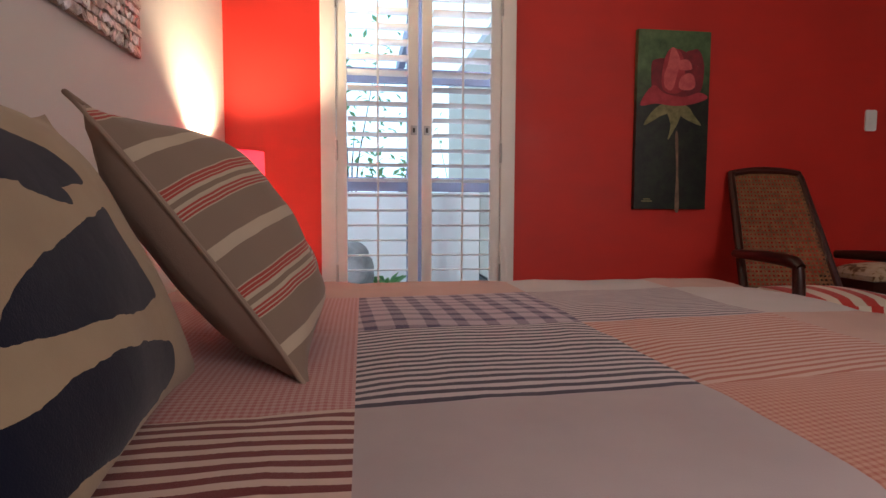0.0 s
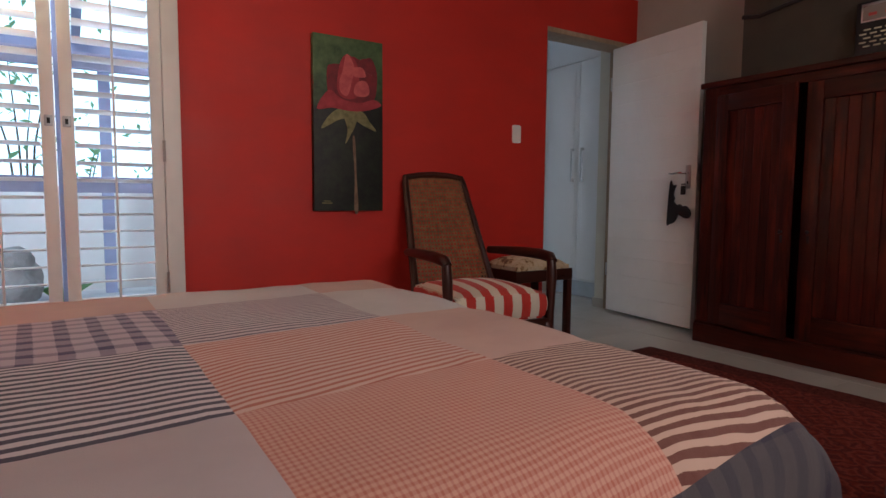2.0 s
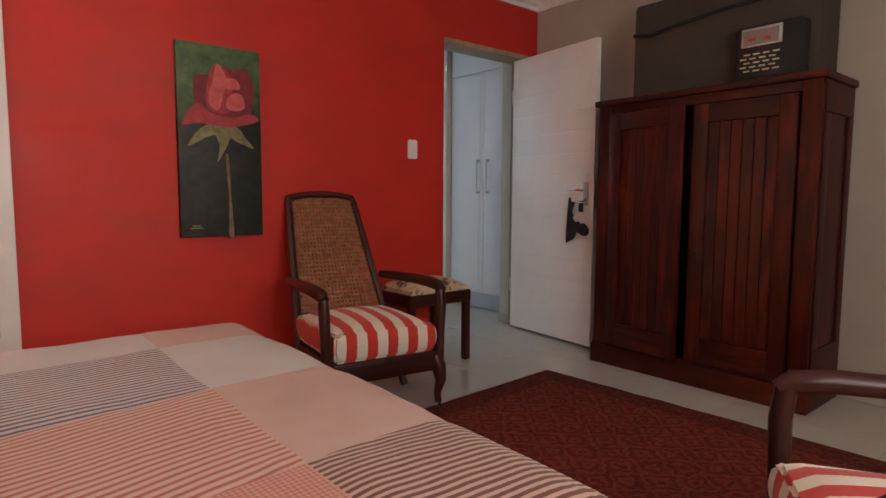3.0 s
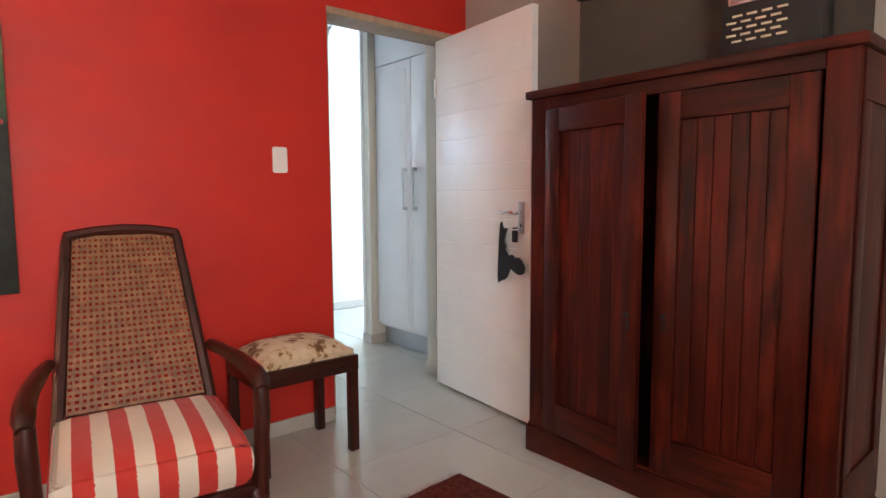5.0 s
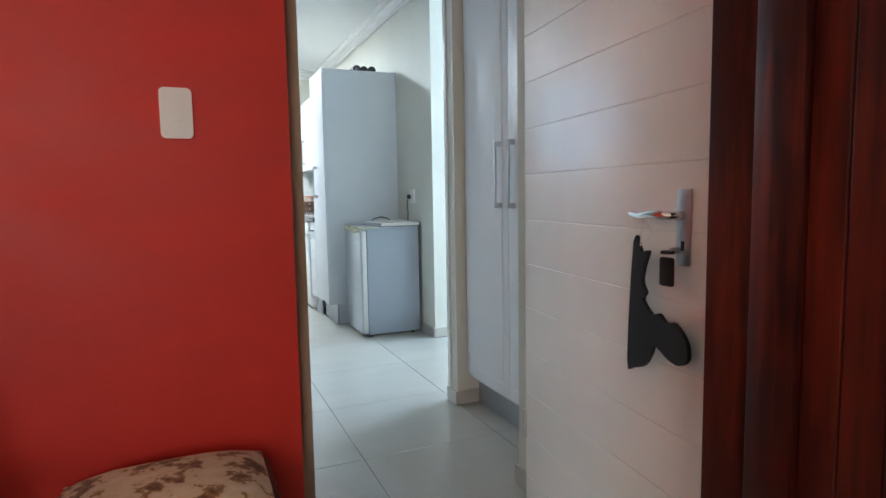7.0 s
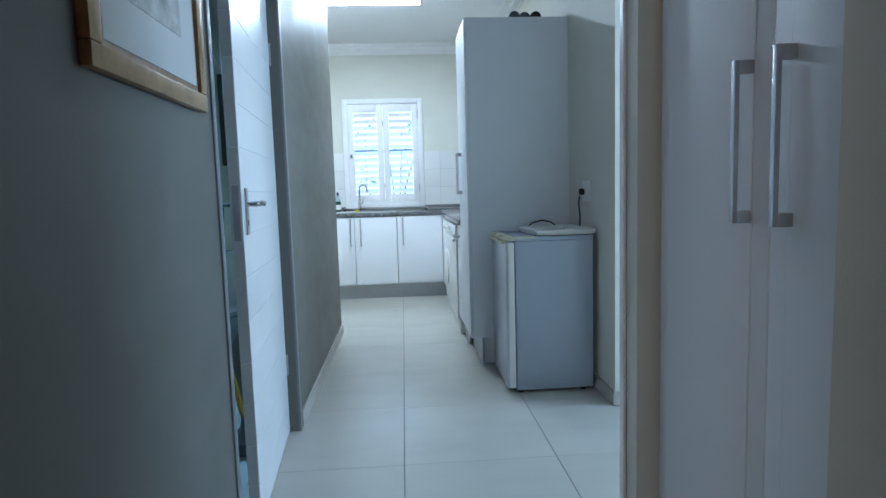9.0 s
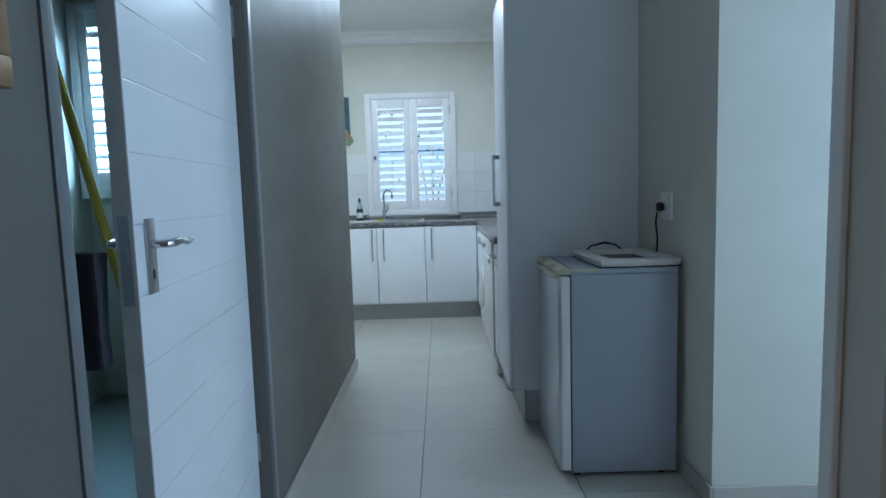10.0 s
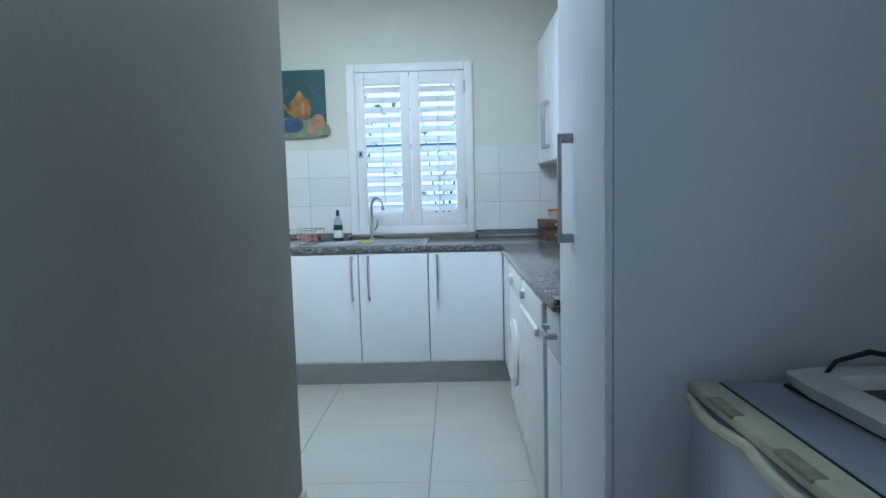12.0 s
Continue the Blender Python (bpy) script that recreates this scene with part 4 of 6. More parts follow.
# ---- armchairs with cane backs ----
def armchair(label, at, turn):
    c = thing("armchair", label, "armchair", at, turn, "striped armchairs with cane backs")
    top, low = Vector((0.0, 0.585, 1.03)), Vector((0.0, 0.255, 0.36))

    def back(u, v, out=0.0):
        """A point of the sloping back: u from side to side, v from seat to top."""
        w = 0.246 + (0.186 - 0.246) * v
        p = low.lerp(top, v)
        return Vector((u * w, p.y - out * 0.9, p.z + out * 0.44))

    for s in (-1, 1):
        bm = bmesh.new()
        sweep(bm, (back(s, -0.52), back(s, -0.2), back(s, 0.2), back(s, 0.6), back(s, 0.93), back(s * 0.97, 0.985)), (0.020, 0.023, 0.023, 0.022, 0.020, 0.018), 8)
        part("back_post", bm, mat_dark_wood, c)
        arm = bmesh.new()
        sweep(arm, ((s * 0.262, 0.34, 0.585), (s * 0.280, 0.20, 0.592), (s * 0.296, 0.0, 0.598), (s * 0.300, -0.16, 0.598), (s * 0.298, -0.24, 0.590), (s * 0.295, -0.272, 0.572)), (0.021, 0.024, 0.027, 0.029, 0.028, 0.020), 12)
        part("arm", arm, mat_dark_wood_y, c)
        front = bmesh.new()
        sweep(front, ((s * 0.295, -0.252, 0.578), (s * 0.294, -0.262, 0.50), (s * 0.290, -0.260, 0.40), (s * 0.284, -0.258, 0.30), (s * 0.280, -0.258, 0.20)), (0.024, 0.026, 0.024, 0.026, 0.030), 10)
        part("arm_post", front, mat_dark_wood, c)
        leg = bmesh.new()
        sweep(leg, ((s * 0.262, -0.252, 0.26), (s * 0.276, -0.272, 0.20), (s * 0.280, -0.285, 0.14), (s * 0.270, -0.270, 0.07), (s * 0.272, -0.278, 0.03), (s * 0.276, -0.292, 0.001)), (0.034, 0.037, 0.027, 0.017, 0.018, 0.026), 10)
        part("leg", leg, mat_dark_wood, c)
        rear = bmesh.new()
        sweep(rear, ((s * 0.25, 0.24, 0.26), (s * 0.25, 0.27, 0.12), (s * 0.25, 0.30, 0.001)), (0.024, 0.021, 0.019), 8)
        part("leg", rear, mat_dark_wood, c)
        part("seat_rail", boxed(*sorted((s * 0.235, s * 0.265)), -0.25, 0.26, 0.19, 0.285, bevel=0.004), mat_dark_wood_y, c)
    part("seat_rail", boxed(-0.262, 0.262, -0.285, -0.25, 0.19, 0.285, bevel=0.006), mat_dark_wood_x, c)
    part("seat_rail", boxed(-0.25, 0.25, 0.24, 0.27, 0.19, 0.285, bevel=0.004), mat_dark_wood_x, c)
    bm = bmesh.new()
    sweep(bm, [back(u, 0.965 + 0.035 * (1 - u * u)) for u in (-1, -0.85, -0.5, 0, 0.5, 0.85, 1)], 0.021, 8)
    part("top_rail", bm, mat_dark_wood_x, c)
    bm = bmesh.new()
    sweep(bm, (back(-1, 0.06), back(1, 0.06)), 0.018, 8)
    part("lower_rail", bm, mat_dark_wood_x, c)
    # cane: strands across, up and down, and on both slants
    cane = bmesh.new()

    def strand(a, b, width, out):
        p, q = back(a[0], a[1], out), back(b[0], b[1], out)
        way = (q - p).normalized()
        side = way.cross(Vector((0, -0.9, 0.44))).normalized() * width
        cane.faces.new([cane.verts.new(v) for v in (p - side, p + side, q + side, q - side)])

    rows = 29
    for i in range(rows):
        v = 0.09 + 0.865 * i / (rows - 1)
        strand((-0.93, v), (0.93, v), 0.0064, 0.006)
    for i in range(21):
        u = -0.92 + 1.84 * i / 20
        strand((u, 0.08), (u, 0.965), 0.0046, 0.007)
    for i in range(-16, 27, 2):
        for d in (-1, 1):
            u0, u1 = -0.92 + 1.84 * i / 26, -0.92 + 1.84 * (i + 16) / 26
            v0, v1 = 0.08, 0.965
            if u0 < -0.92:
                v0 += (v1 - v0) * (-0.92 - u0) / (u1 - u0)
                u0 = -0.92
            if u1 > 0.92:
                v1 -= (v1 - v0) * (u1 - 0.92) / (u1 - u0)
                u1 = 0.92
            if v1 > v0:
                strand((d * u0, v0), (d * u1, v1), 0.0012, 0.008)
    tagged(part("cane_back", cane, mat_cane, c, "woven natural cane panel", smooth=False), kind="stuff")
    seat = bmesh.new()
    box(seat, -0.248, 0.248, -0.275, 0.255, 0.285, 0.418)
    bmesh.ops.subdivide_edges(seat, edges=seat.edges[:], cuts=9, use_grid_fill=True)
    for v in seat.verts:
        u, w = v.co.x / 0.248, (v.co.y + 0.01) / 0.265
        top_f = (v.co.z - 0.285) / 0.133
        v.co.z += 0.028 * top_f * (1 - u * u) * (1 - w * w) + 0.012 * top_f
        bulge = 0.014 * math.sin(math.pi * top_f)
        v.co.x += bulge * u
        v.co.y += bulge * w
        if top_f > 0.95:
            v.co.z -= 0.016 * max(abs(u), abs(w)) ** 10
    bmesh.ops.bevel(seat, geom=[e for e in seat.edges if e.is_manifold and e.calc_face_angle(0) > 0.9], offset=0.012, segments=2, affect="EDGES")
    part("seat", seat, mat_seat, c, "red and cream striped cushion")
    return c


first = armchair("dark wooden armchair, cane back, red-striped cushion, by the red wall", (2.14, 2.262, 0), -8)
other = copy_thing(first, pose(1.985, -0.04, 0, 0, 0, 212))
other["label"] = "dark wooden armchair with red-striped cushion on the rug's edge"

# ---- stool ----
stool = thing("stool", "dark wooden stool with floral cushion against the red wall", "stool", (2.838, 2.672, 0), 0)
for sx in (-1, 1):
    for sy in (-1, 1):
        part("leg", boxed(*sorted((sx * 0.193, sx * 0.233)), *sorted((sy * 0.138, sy * 0.178)), 0, 0.372, bevel=0.003), mat_dark_wood, stool)
part("frame", boxed(-0.235, 0.235, -0.18, 0.18, 0.372, 0.445, bevel=0.005), mat_dark_wood_x, stool)
pad = bmesh.new()
box(pad, -0.217, 0.217, -0.164, 0.164, 0.44, 0.47)
bmesh.ops.subdivide_edges(pad, edges=pad.edges[:], cuts=11, use_grid_fill=True)
for v in pad.verts:
    u, w = v.co.x / 0.217, v.co.y / 0.164
    if v.co.z > 0.45:
        v.co.z += 0.055 * max(0.0, 1 - abs(u) ** 3) ** 0.6 * max(0.0, 1 - abs(w) ** 3) ** 0.6 + 0.004 * noise.noise((u * 3, w * 3, 0))
part("seat_pad", pad, mat_floral, stool, "cream floral upholstered pad")

# ---- wardrobe ----
WX, WB, WY0, WY1, WH = 3.655, 4.075, 0.79, 1.985, 1.60
ward = thing("wardrobe", "red stained pine wardrobe with one door ajar", "wardrobe", (0, 0, 0))
part("plinth", boxed(WX - 0.012, WB, WY0 - 0.012, WY1 + 0.012, 0, 0.115, bevel=0.004), mat_wardrobe_y, ward)
part("plinth_mould", boxed(WX - 0.006, WB, WY0 - 0.006, WY1 + 0.006, 0.115, 0.132, bevel=0.005), mat_wardrobe_y, ward)
for y in (WY0, WY1 - 0.022):
    part("side", boxed(WX + 0.024, WB, y, y + 0.022, 0.13, WH - 0.035, bevel=0.002), mat_wardrobe, ward)
for z0, z1 in ((0.134, 0.30), (1.42, WH - 0.037)):
    part("side_rail", boxed(WX + 0.03, WB, WY0 - 0.008, WY0, z0, z1, bevel=0.003), mat_wardrobe_y, ward)
for x in (WX + 0.03, WB - 0.07):
    part("side_stile", boxed(x, x + 0.07, WY0 - 0.008, WY0, 0.301, 1.419, bevel=0.003), mat_wardrobe, ward)
part("back", boxed(WB - 0.012, WB, WY0 + 0.022, WY1 - 0.022, 0.13, WH - 0.035), mat_wardrobe, ward)
part("face_stile", boxed(WX, WX + 0.024, WY1 - 0.091, WY1, 0.132, WH - 0.035, bevel=0.003), mat_wardrobe, ward)
part("face_stile", boxed(WX, WX + 0.024, WY0, WY0 + 0.085, 0.132, WH - 0.035, bevel=0.003), mat_wardrobe, ward)
part("face_rail", boxed(WX, WX + 0.024, WY0 + 0.086, WY1 - 0.092, 1.515, WH - 0.035, bevel=0.003), mat_wardrobe_y, ward)
part("top", boxed(WX - 0.022, WB + 0.002, WY0 - 0.022, WY1 + 0.022, WH - 0.035, WH, bevel=0.009), mat_wardrobe_y, ward, "moulded cornice board")


def ward_door(y_hinge, width, sign, angle):
    """A framed and boarded door; sign: the way from the hinge along y."""
    d = new("door")
    d.parent = ward
    d.matrix_basis = pose(WX - 0.001, y_hinge, 0, 0, 0, angle)
    z0, z1, st = 0.138, 1.508, 0.082
    at = lambda a, b: sorted((sign * a, sign * b))
    part("stile", boxed(-0.02, 0.0, *at(0.003, st), z0, z1, bevel=0.003), mat_wardrobe, d)
    part("stile", boxed(-0.02, 0.0, *at(width - st, width - 0.002), z0, z1, bevel=0.003), mat_wardrobe, d)
    part("rail", boxed(-0.02, 0.0, *at(st, width - st), z1 - 0.095, z1, bevel=0.003), mat_wardrobe_y, d)
    part("rail", boxed(-0.02, 0.0, *at(st, width - st), z0, z0 + 0.13, bevel=0.003), mat_wardrobe_y, d)
    n = 6
    w = (width - 2 * st) / n
    for i in range(n):
        part("board", boxed(-0.008, 0.0, *at(st + i * w + 0.0012, st + (i + 1) * w - 0.0012), z0 + 0.131, z1 - 0.096, bevel=0.0028), mat_wardrobe, d, smooth=False)
    knob = part("knob", lathe(bmesh.new(), ((0.006, 0), (0.005, 0.008), (0.011, 0.014), (0.008, 0.02)), (0, 0, 0), 12), mat_black, d)
    knob.matrix_basis = pose(-0.02, sign * (width - 0.045), 0.72, 0, -90)
    part("escutcheon", boxed(-0.022, -0.02, *at(width - 0.052, width - 0.038), 0.66, 0.70, bevel=0.0005), mat_black, d)


ward_door(WY1 - 0.094, 0.505, -1, -9)
ward_door(WY0 + 0.088, 0.505, 1, 0)

# trunk and radio on the wardrobe
mat_olive = plain("olive canvas", (0.048, 0.038, 0.026, 1), 0.85, vary=0.15, grain=300, bump=0.3)
case = thing("suitcase", "large olive canvas suitcase lying on the wardrobe", "suitcase")
part("body", boxed(3.80, 4.07, 0.86, 1.86, WH + 0.001, 2.16, bevel=0.03), mat_olive, case)
bm = bmesh.new()
sweep(bm, ((3.795, 1.855, 1.985), (3.79, 1.75, 1.965), (3.79, 1.60, 1.99), (3.79, 1.3, 2.02), (3.795, 0.9, 2.03)), 0.012, 8, 0.6)
part("piping", bm, mat_black, case, "black strap along the case")
bm = bmesh.new()
sweep(bm, ((3.93, 1.862, 1.78), (3.93, 1.885, 1.80), (3.93, 1.885, 1.90), (3.93, 1.862, 1.92)), 0.010, 8)
part("handle", bm, mat_black, case)
radio = thing("radio", "black portable radio with silver dial on the wardrobe", "radio")
part("body", boxed(3.69, 3.795, 0.90, 1.20, WH + 0.001, 1.87, bevel=0.012), mat_black, radio)
part("dial", boxed(3.684, 3.690, 0.985, 1.175, 1.765, 1.855, bevel=0.004), mat_steel, radio, "silver tuning dial")
part("dial_face", boxed(3.681, 3.684, 1.0, 1.165, 1.772, 1.842), plain("smoky dial glass", (0.20, 0.16, 0.14, 1), 0.2, bump=0), radio, "smoky brown dial window")
mat_red_plastic = plain("red plastic", (0.35, 0.02, 0.015, 1), 0.4)
for y in (1.035, 1.105):
    part("dial_mark", boxed(3.679, 3.681, y, y + 0.035, 1.792, 1.806), mat_red_plastic, radio)
for i in range(5):
    for k in range(4):
        y = 0.995 + k * 0.045 + (i % 2) * 0.018
        part("grille_bar", boxed(3.684, 3.690, y, y + 0.030, 1.645 + i * 0.02, 1.652 + i * 0.02, bevel=0.001), mat_yellowed, radio)

# ---- rug ----
RUGC = (2.50, 1.02)
rug = thing("rug", "worn red woven rug with a darker border on the tiles", "rug", (RUGC[0], RUGC[1], 0.0005), 3)
bm = bmesh.new()
n = 30
grid = [[bm.verts.new((-0.80 + 1.6 * i / n + 0.006 * noise.noise((0, j * 0.5, 2)), -0.95 + 1.9 * j / n + 0.006 * noise.noise((i * 0.5, 0, 5)), 0.008 + 0.002 * noise.noise((i * 0.4, j * 0.4, 0)))) for j in range(n + 1)] for i in range(n + 1)]
for i in range(n):
    for j in range(n):
        bm.faces.new((grid[i][j], grid[i + 1][j], grid[i + 1][j + 1], grid[i][j + 1]))
ext = bmesh.ops.extrude_face_region(bm, geom=bm.faces[:])
bmesh.ops.translate(bm, vec=(0, 0, -0.007), verts=[v for v in ext["geom"] if isinstance(v, bmesh.types.BMVert)])
part("field", bm, mat_rug, rug)
fringe = bmesh.new()
rng = random.Random(4)
for s in (-1, 1):
    for i in range(150):
        x = -0.79 + 1.58 * i / 149
        y = s * 0.945
        dx, ln = rng.uniform(-0.012, 0.012), rng.uniform(0.02, 0.045)
        fringe.faces.new([fringe.verts.new(v) for v in ((x - 0.002, y, 0.006), (x + 0.002, y, 0.006), (x + dx + 0.001, y + s * ln, 0.0015), (x + dx - 0.001, y + s * ln, 0.0015))])
tagged(part("fringe", fringe, plain("rug fringe wool", (0.20, 0.09, 0.06, 1), 0.95), rug, smooth=False), kind="stuff")

# ---- bedside table and lamp ----
table = thing("bedside_table", "small white bedside table beside the bed", "bedside table")
part("top", boxed(-0.64, -0.20, 2.21, 2.60, 0.475, 0.50, bevel=0.004), mat_white_gloss, table)
part("drawer_box", boxed(-0.62, -0.225, 2.23, 2.58, 0.34, 0.474, bevel=0.003), mat_white_gloss, table)
part("drawer_front", boxed(-0.225, -0.209, 2.245, 2.565, 0.352, 0.465, bevel=0.003), mat_white_gloss, table)
knob = part("knob", lathe(bmesh.new(), ((0.006, 0), (0.005, 0.01), (0.012, 0.018), (0.006, 0.026)), (0, 0, 0), 12), mat_steel, table)
knob.matrix_basis = pose(-0.209, 2.405, 0.41, 0, 90)
for x in (-0.60, -0.26):
    for y in (2.25, 2.53):
        part("leg", boxed(x, x + 0.035, y, y + 0.035, 0, 0.34, bevel=0.003), mat_white_gloss, table)
bedlamp = thing("table_lamp", "lit table lamp with a bright pink drum shade", "lamp", (-0.515, 2.42, 0.50))
part("base", lathe(bmesh.new(), ((0.055, 0), (0.055, 0.012), (0.03, 0.03), (0.018, 0.07), (0.032, 0.12), (0.036, 0.17), (0.018, 0.23), (0.010, 0.27), (0.010, 0.36))), mat_pale_plastic, bedlamp)
bm = bmesh.new()
rings = []
for r, z in ((0.118, 0.305), (0.115, 0.545), (0.112, 0.545), (0.115, 0.305)):
    rings.append([bm.verts.new((r * math.cos(k * math.tau / 40), r * math.sin(k * math.tau / 40), z)) for k in range(40)])
for i in range(4):
    r, s = rings[i], rings[(i + 1) % 4]
    for k in range(40):
        bm.faces.new((r[k], r[(k + 1) % 40], s[(k + 1) % 40], s[k]))
part("shade", bm, mat_shade, bedlamp, "bright pink cloth drum shade")
for a in (0, 120, 240):
    bm = bmesh.new()
    c, s = math.cos(radians(a)), math.sin(radians(a))
    sweep(bm, ((0.008 * c, 0.008 * s, 0.36), (0.112 * c, 0.112 * s, 0.50)), 0.0015, 6)
    part("shade_arm", bm, mat_steel, bedlamp)

# ---- silver framed mirror over the bed ----
mirror = thing("wall_mirror", "ornate silver mosaic mirror on the wall above the bed", "mirror")
MY0, MY1, MZ0, MZ1 = 0.78, 1.755, 1.255, 1.95
mat_mirror = plain("mirror silver", (0.85, 0.85, 0.86, 1), 0.03, 1.0, vary=0.01, bump=0)
part("glass", boxed(XL + 0.004, XL + 0.012, MY0 + 0.15, MY1 - 0.15, MZ0 + 0.15, MZ1 - 0.15), mat_mirror, mirror, smooth=False)
part("backing", boxed(XL + 0.001, XL + 0.014, MY0, MY1, MZ0, MZ1, bevel=0.003), plain("tarnished silver", (0.30, 0.22, 0.16, 1), 0.35, 0.7, vary=0.4, scale=30), mirror)
mosaic = bmesh.new()
rng = random.Random(9)
step = 0.028
for i in range(int((MY1 - MY0) / step)):
    for k in range(int((MZ1 - MZ0) / step)):
        y, z = MY0 + (i + 0.5) * step, MZ0 + (k + 0.5) * step
        if min(y - MY0, MY1 - y) < 0.15 or min(z - MZ0, MZ1 - z) < 0.15:
            m = Matrix.Translation((XL + 0.018, y, z)) @ Euler((rng.uniform(-0.8, 0.8), rng.uniform(-0.35, 0.35), rng.uniform(-0.35, 0.35))).to_matrix().to_4x4()
            q = rng.uniform(0.35, 0.56) * step
            box(mosaic, -0.003, 0.003, -q, q, -q * 0.8, q * 0.8, m=m)
part("mosaic", mosaic, plain("worn silver leaf", (0.72, 0.68, 0.64, 1), 0.42, 0.75, vary=0.35, scale=60), mirror, "many small tilted mirror chips", smooth=False)


# ---- built-in passage cupboard ----
def bow_handle(parent, m, length, material=None, reach=0.032):
    """A square bar handle on two posts, upright, standing out along -x."""
    h = new("handle")
    h.parent = parent
    h.matrix_basis = m
    w = 0.006
    part("bar", boxed(-reach - 0.006, -reach + 0.004, -w, w, -length / 2, length / 2, bevel=0.002), material or mat_steel, h)
    for z in (-length / 2, length / 2 - 0.024):
        part("post", boxed(-reach + 0.004, 0.0, -w - 0.002, w + 0.002, z, z + 0.024, bevel=0.002), material or mat_steel, h)
    return h


CX = 4.25
cup = thing("built_in_cupboard", "tall white built-in cupboard with two panelled doors", "cupboard")
part("carcass", boxed(CX + 0.002, 4.79, 3.205, 4.05, 0.15, 2.5, bevel=0.002), mat_carcass, cup)
# a pale board; the shadow below the doors is put into its grey
part("kickboard", boxed(CX + 0.05, CX + 0.066, 3.205, 4.05, 0.002, 0.148), mat_kick, cup, "recessed kickboard with its shadow put in as grey")
part("top_panel", boxed(CX - 0.016, CX, 3.205, 4.05, 2.125, 2.5, bevel=0.003), mat_laminate, cup)
for y0, y1, hy in ((3.607, 4.049, 3.665), (3.207, 3.603, 3.545)):
    door = new("door")
    door.parent = cup
    part("panel", boxed(CX - 0.018, CX, y0, y1, 0.17, 2.118, bevel=0.005), mat_laminate, door)
    part("raised_field", boxed(CX - 0.0215, CX - 0.018, y0 + 0.05, y1 - 0.05, 0.23, 2.06, bevel=0.003), mat_laminate, door)
    bow_handle(door, pose(CX - 0.018, hy, 1.205), 0.30)

# ---- bathroom door, left ajar into the passage ----
bath_lining = thing("door_frame", "dark grey painted timber frame of the bathroom doorway", "door frame")
bath_lining["kind"] = "structure"
mat_grey_enamel = plain("grey enamel", (0.20, 0.20, 0.195, 1), 0.4, vary=0.04)
part("jamb", boxed(XP - 0.13, XP + 0.010, BD[1], BD[1] + 0.035, 0, BD[2], bevel=0.003), mat_grey_enamel, bath_lining)
part("jamb", boxed(XP - 0.13, XP + 0.006, BD[0] - 0.03, BD[0] + 0.001, 0, BD[2], bevel=0.003), mat_grey_enamel, bath_lining)
part("head", boxed(XP - 0.13, XP + 0.010, BD[0], BD[1], BD[2] - 0.035, BD[2] + 0.001, bevel=0.003), mat_grey_enamel, bath_lining)
plank_door("bathroom_door", "white painted plank door standing ajar, steel lever", 0.815, 2.00, pose(2.977, BD[1] - 0.004, 0, 0, 0, 4.2), lever_side=1, up=0.05)

# ---- framed picture in the passage ----
mat_gilt = plain("worn gilt wood", (0.30, 0.19, 0.085, 1), 0.4, 0.3, vary=0.25, scale=20)
mat_mount = plain("cream picture mount", (0.62, 0.60, 0.55, 1), 0.8, vary=0.03)
pic = thing("framed_picture", "framed print with cream mount in a gilt frame", "picture")
PY0, PY1, PZ0, PZ1 = 3.65, 4.24, 1.36, 1.98
for k, (a, b, c, d) in enumerate(((PY0, PY1, PZ0, PZ0 + 0.045), (PY0, PY1, PZ1 - 0.045, PZ1), (PY0, PY0 + 0.045, PZ0 + 0.045, PZ1 - 0.045), (PY1 - 0.045, PY1, PZ0 + 0.045, PZ1 - 0.045))):
    part("frame_bar", boxed(XP + 0.002, XP + 0.026, a, b, c, d, bevel=0.006), mat_gilt, pic)
part("inner_lip", boxed(XP + 0.002, XP + 0.016, PY0 + 0.046, PY1 - 0.046, PZ0 + 0.046, PZ1 - 0.046), mat_frame_wood, pic)
part("mount", boxed(XP + 0.002, XP + 0.018, PY0 + 0.06, PY1 - 0.06, PZ0 + 0.06, PZ1 - 0.06), mat_mount, pic)
part("print", boxed(XP + 0.002, XP + 0.0195, PY0 + 0.15, PY1 - 0.15, PZ0 + 0.16, PZ1 - 0.16), plain("faded print", (0.45, 0.43, 0.38, 1), 0.7, vary=0.4, scale=12), pic)

# ---- bathroom seen through the gap ----
mat_bath_floor = tile_mat("green grey bathroom tile", (0.30, 0.34, 0.31, 1), 0.3)
structure("floor_bathroom", boxed(1.55, XP - 0.12, 3.2, 6.92, 0.0005, 0.004), mat_bath_floor, "grey green tiled bathroom floor", "floor")
mat_ceramic = plain("white ceramic", (0.80, 0.80, 0.79, 1), 0.12, vary=0.02, bump=0)
toilet = thing("toilet", "white ceramic toilet in the bathroom", "toilet", (2.35, 6.31, 0.004), 0)
part("bowl", lathe(bmesh.new(), ((0.11, 0), (0.10, 0.08), (0.12, 0.2), (0.19, 0.33), (0.20, 0.39), (0.15, 0.40), (0.10, 0.33))), mat_ceramic, toilet)
part("cistern", boxed(-0.20, 0.20, 0.30, 0.50, 0.36, 0.76, bevel=0.02), mat_ceramic, toilet)
part("lid", lathe(bmesh.new(), ((0.19, 0.402), (0.205, 0.41), (0.2, 0.43), (0.05, 0.435))), mat_ceramic, toilet)
part("foot", boxed(-0.1, 0.1, 0.05, 0.35, 0, 0.36, bevel=0.02), mat_ceramic, toilet)
brush = thing("toilet_brush", "white toilet brush holder on the bathroom floor", "toilet brush", (2.66, 6.05, 0.004))
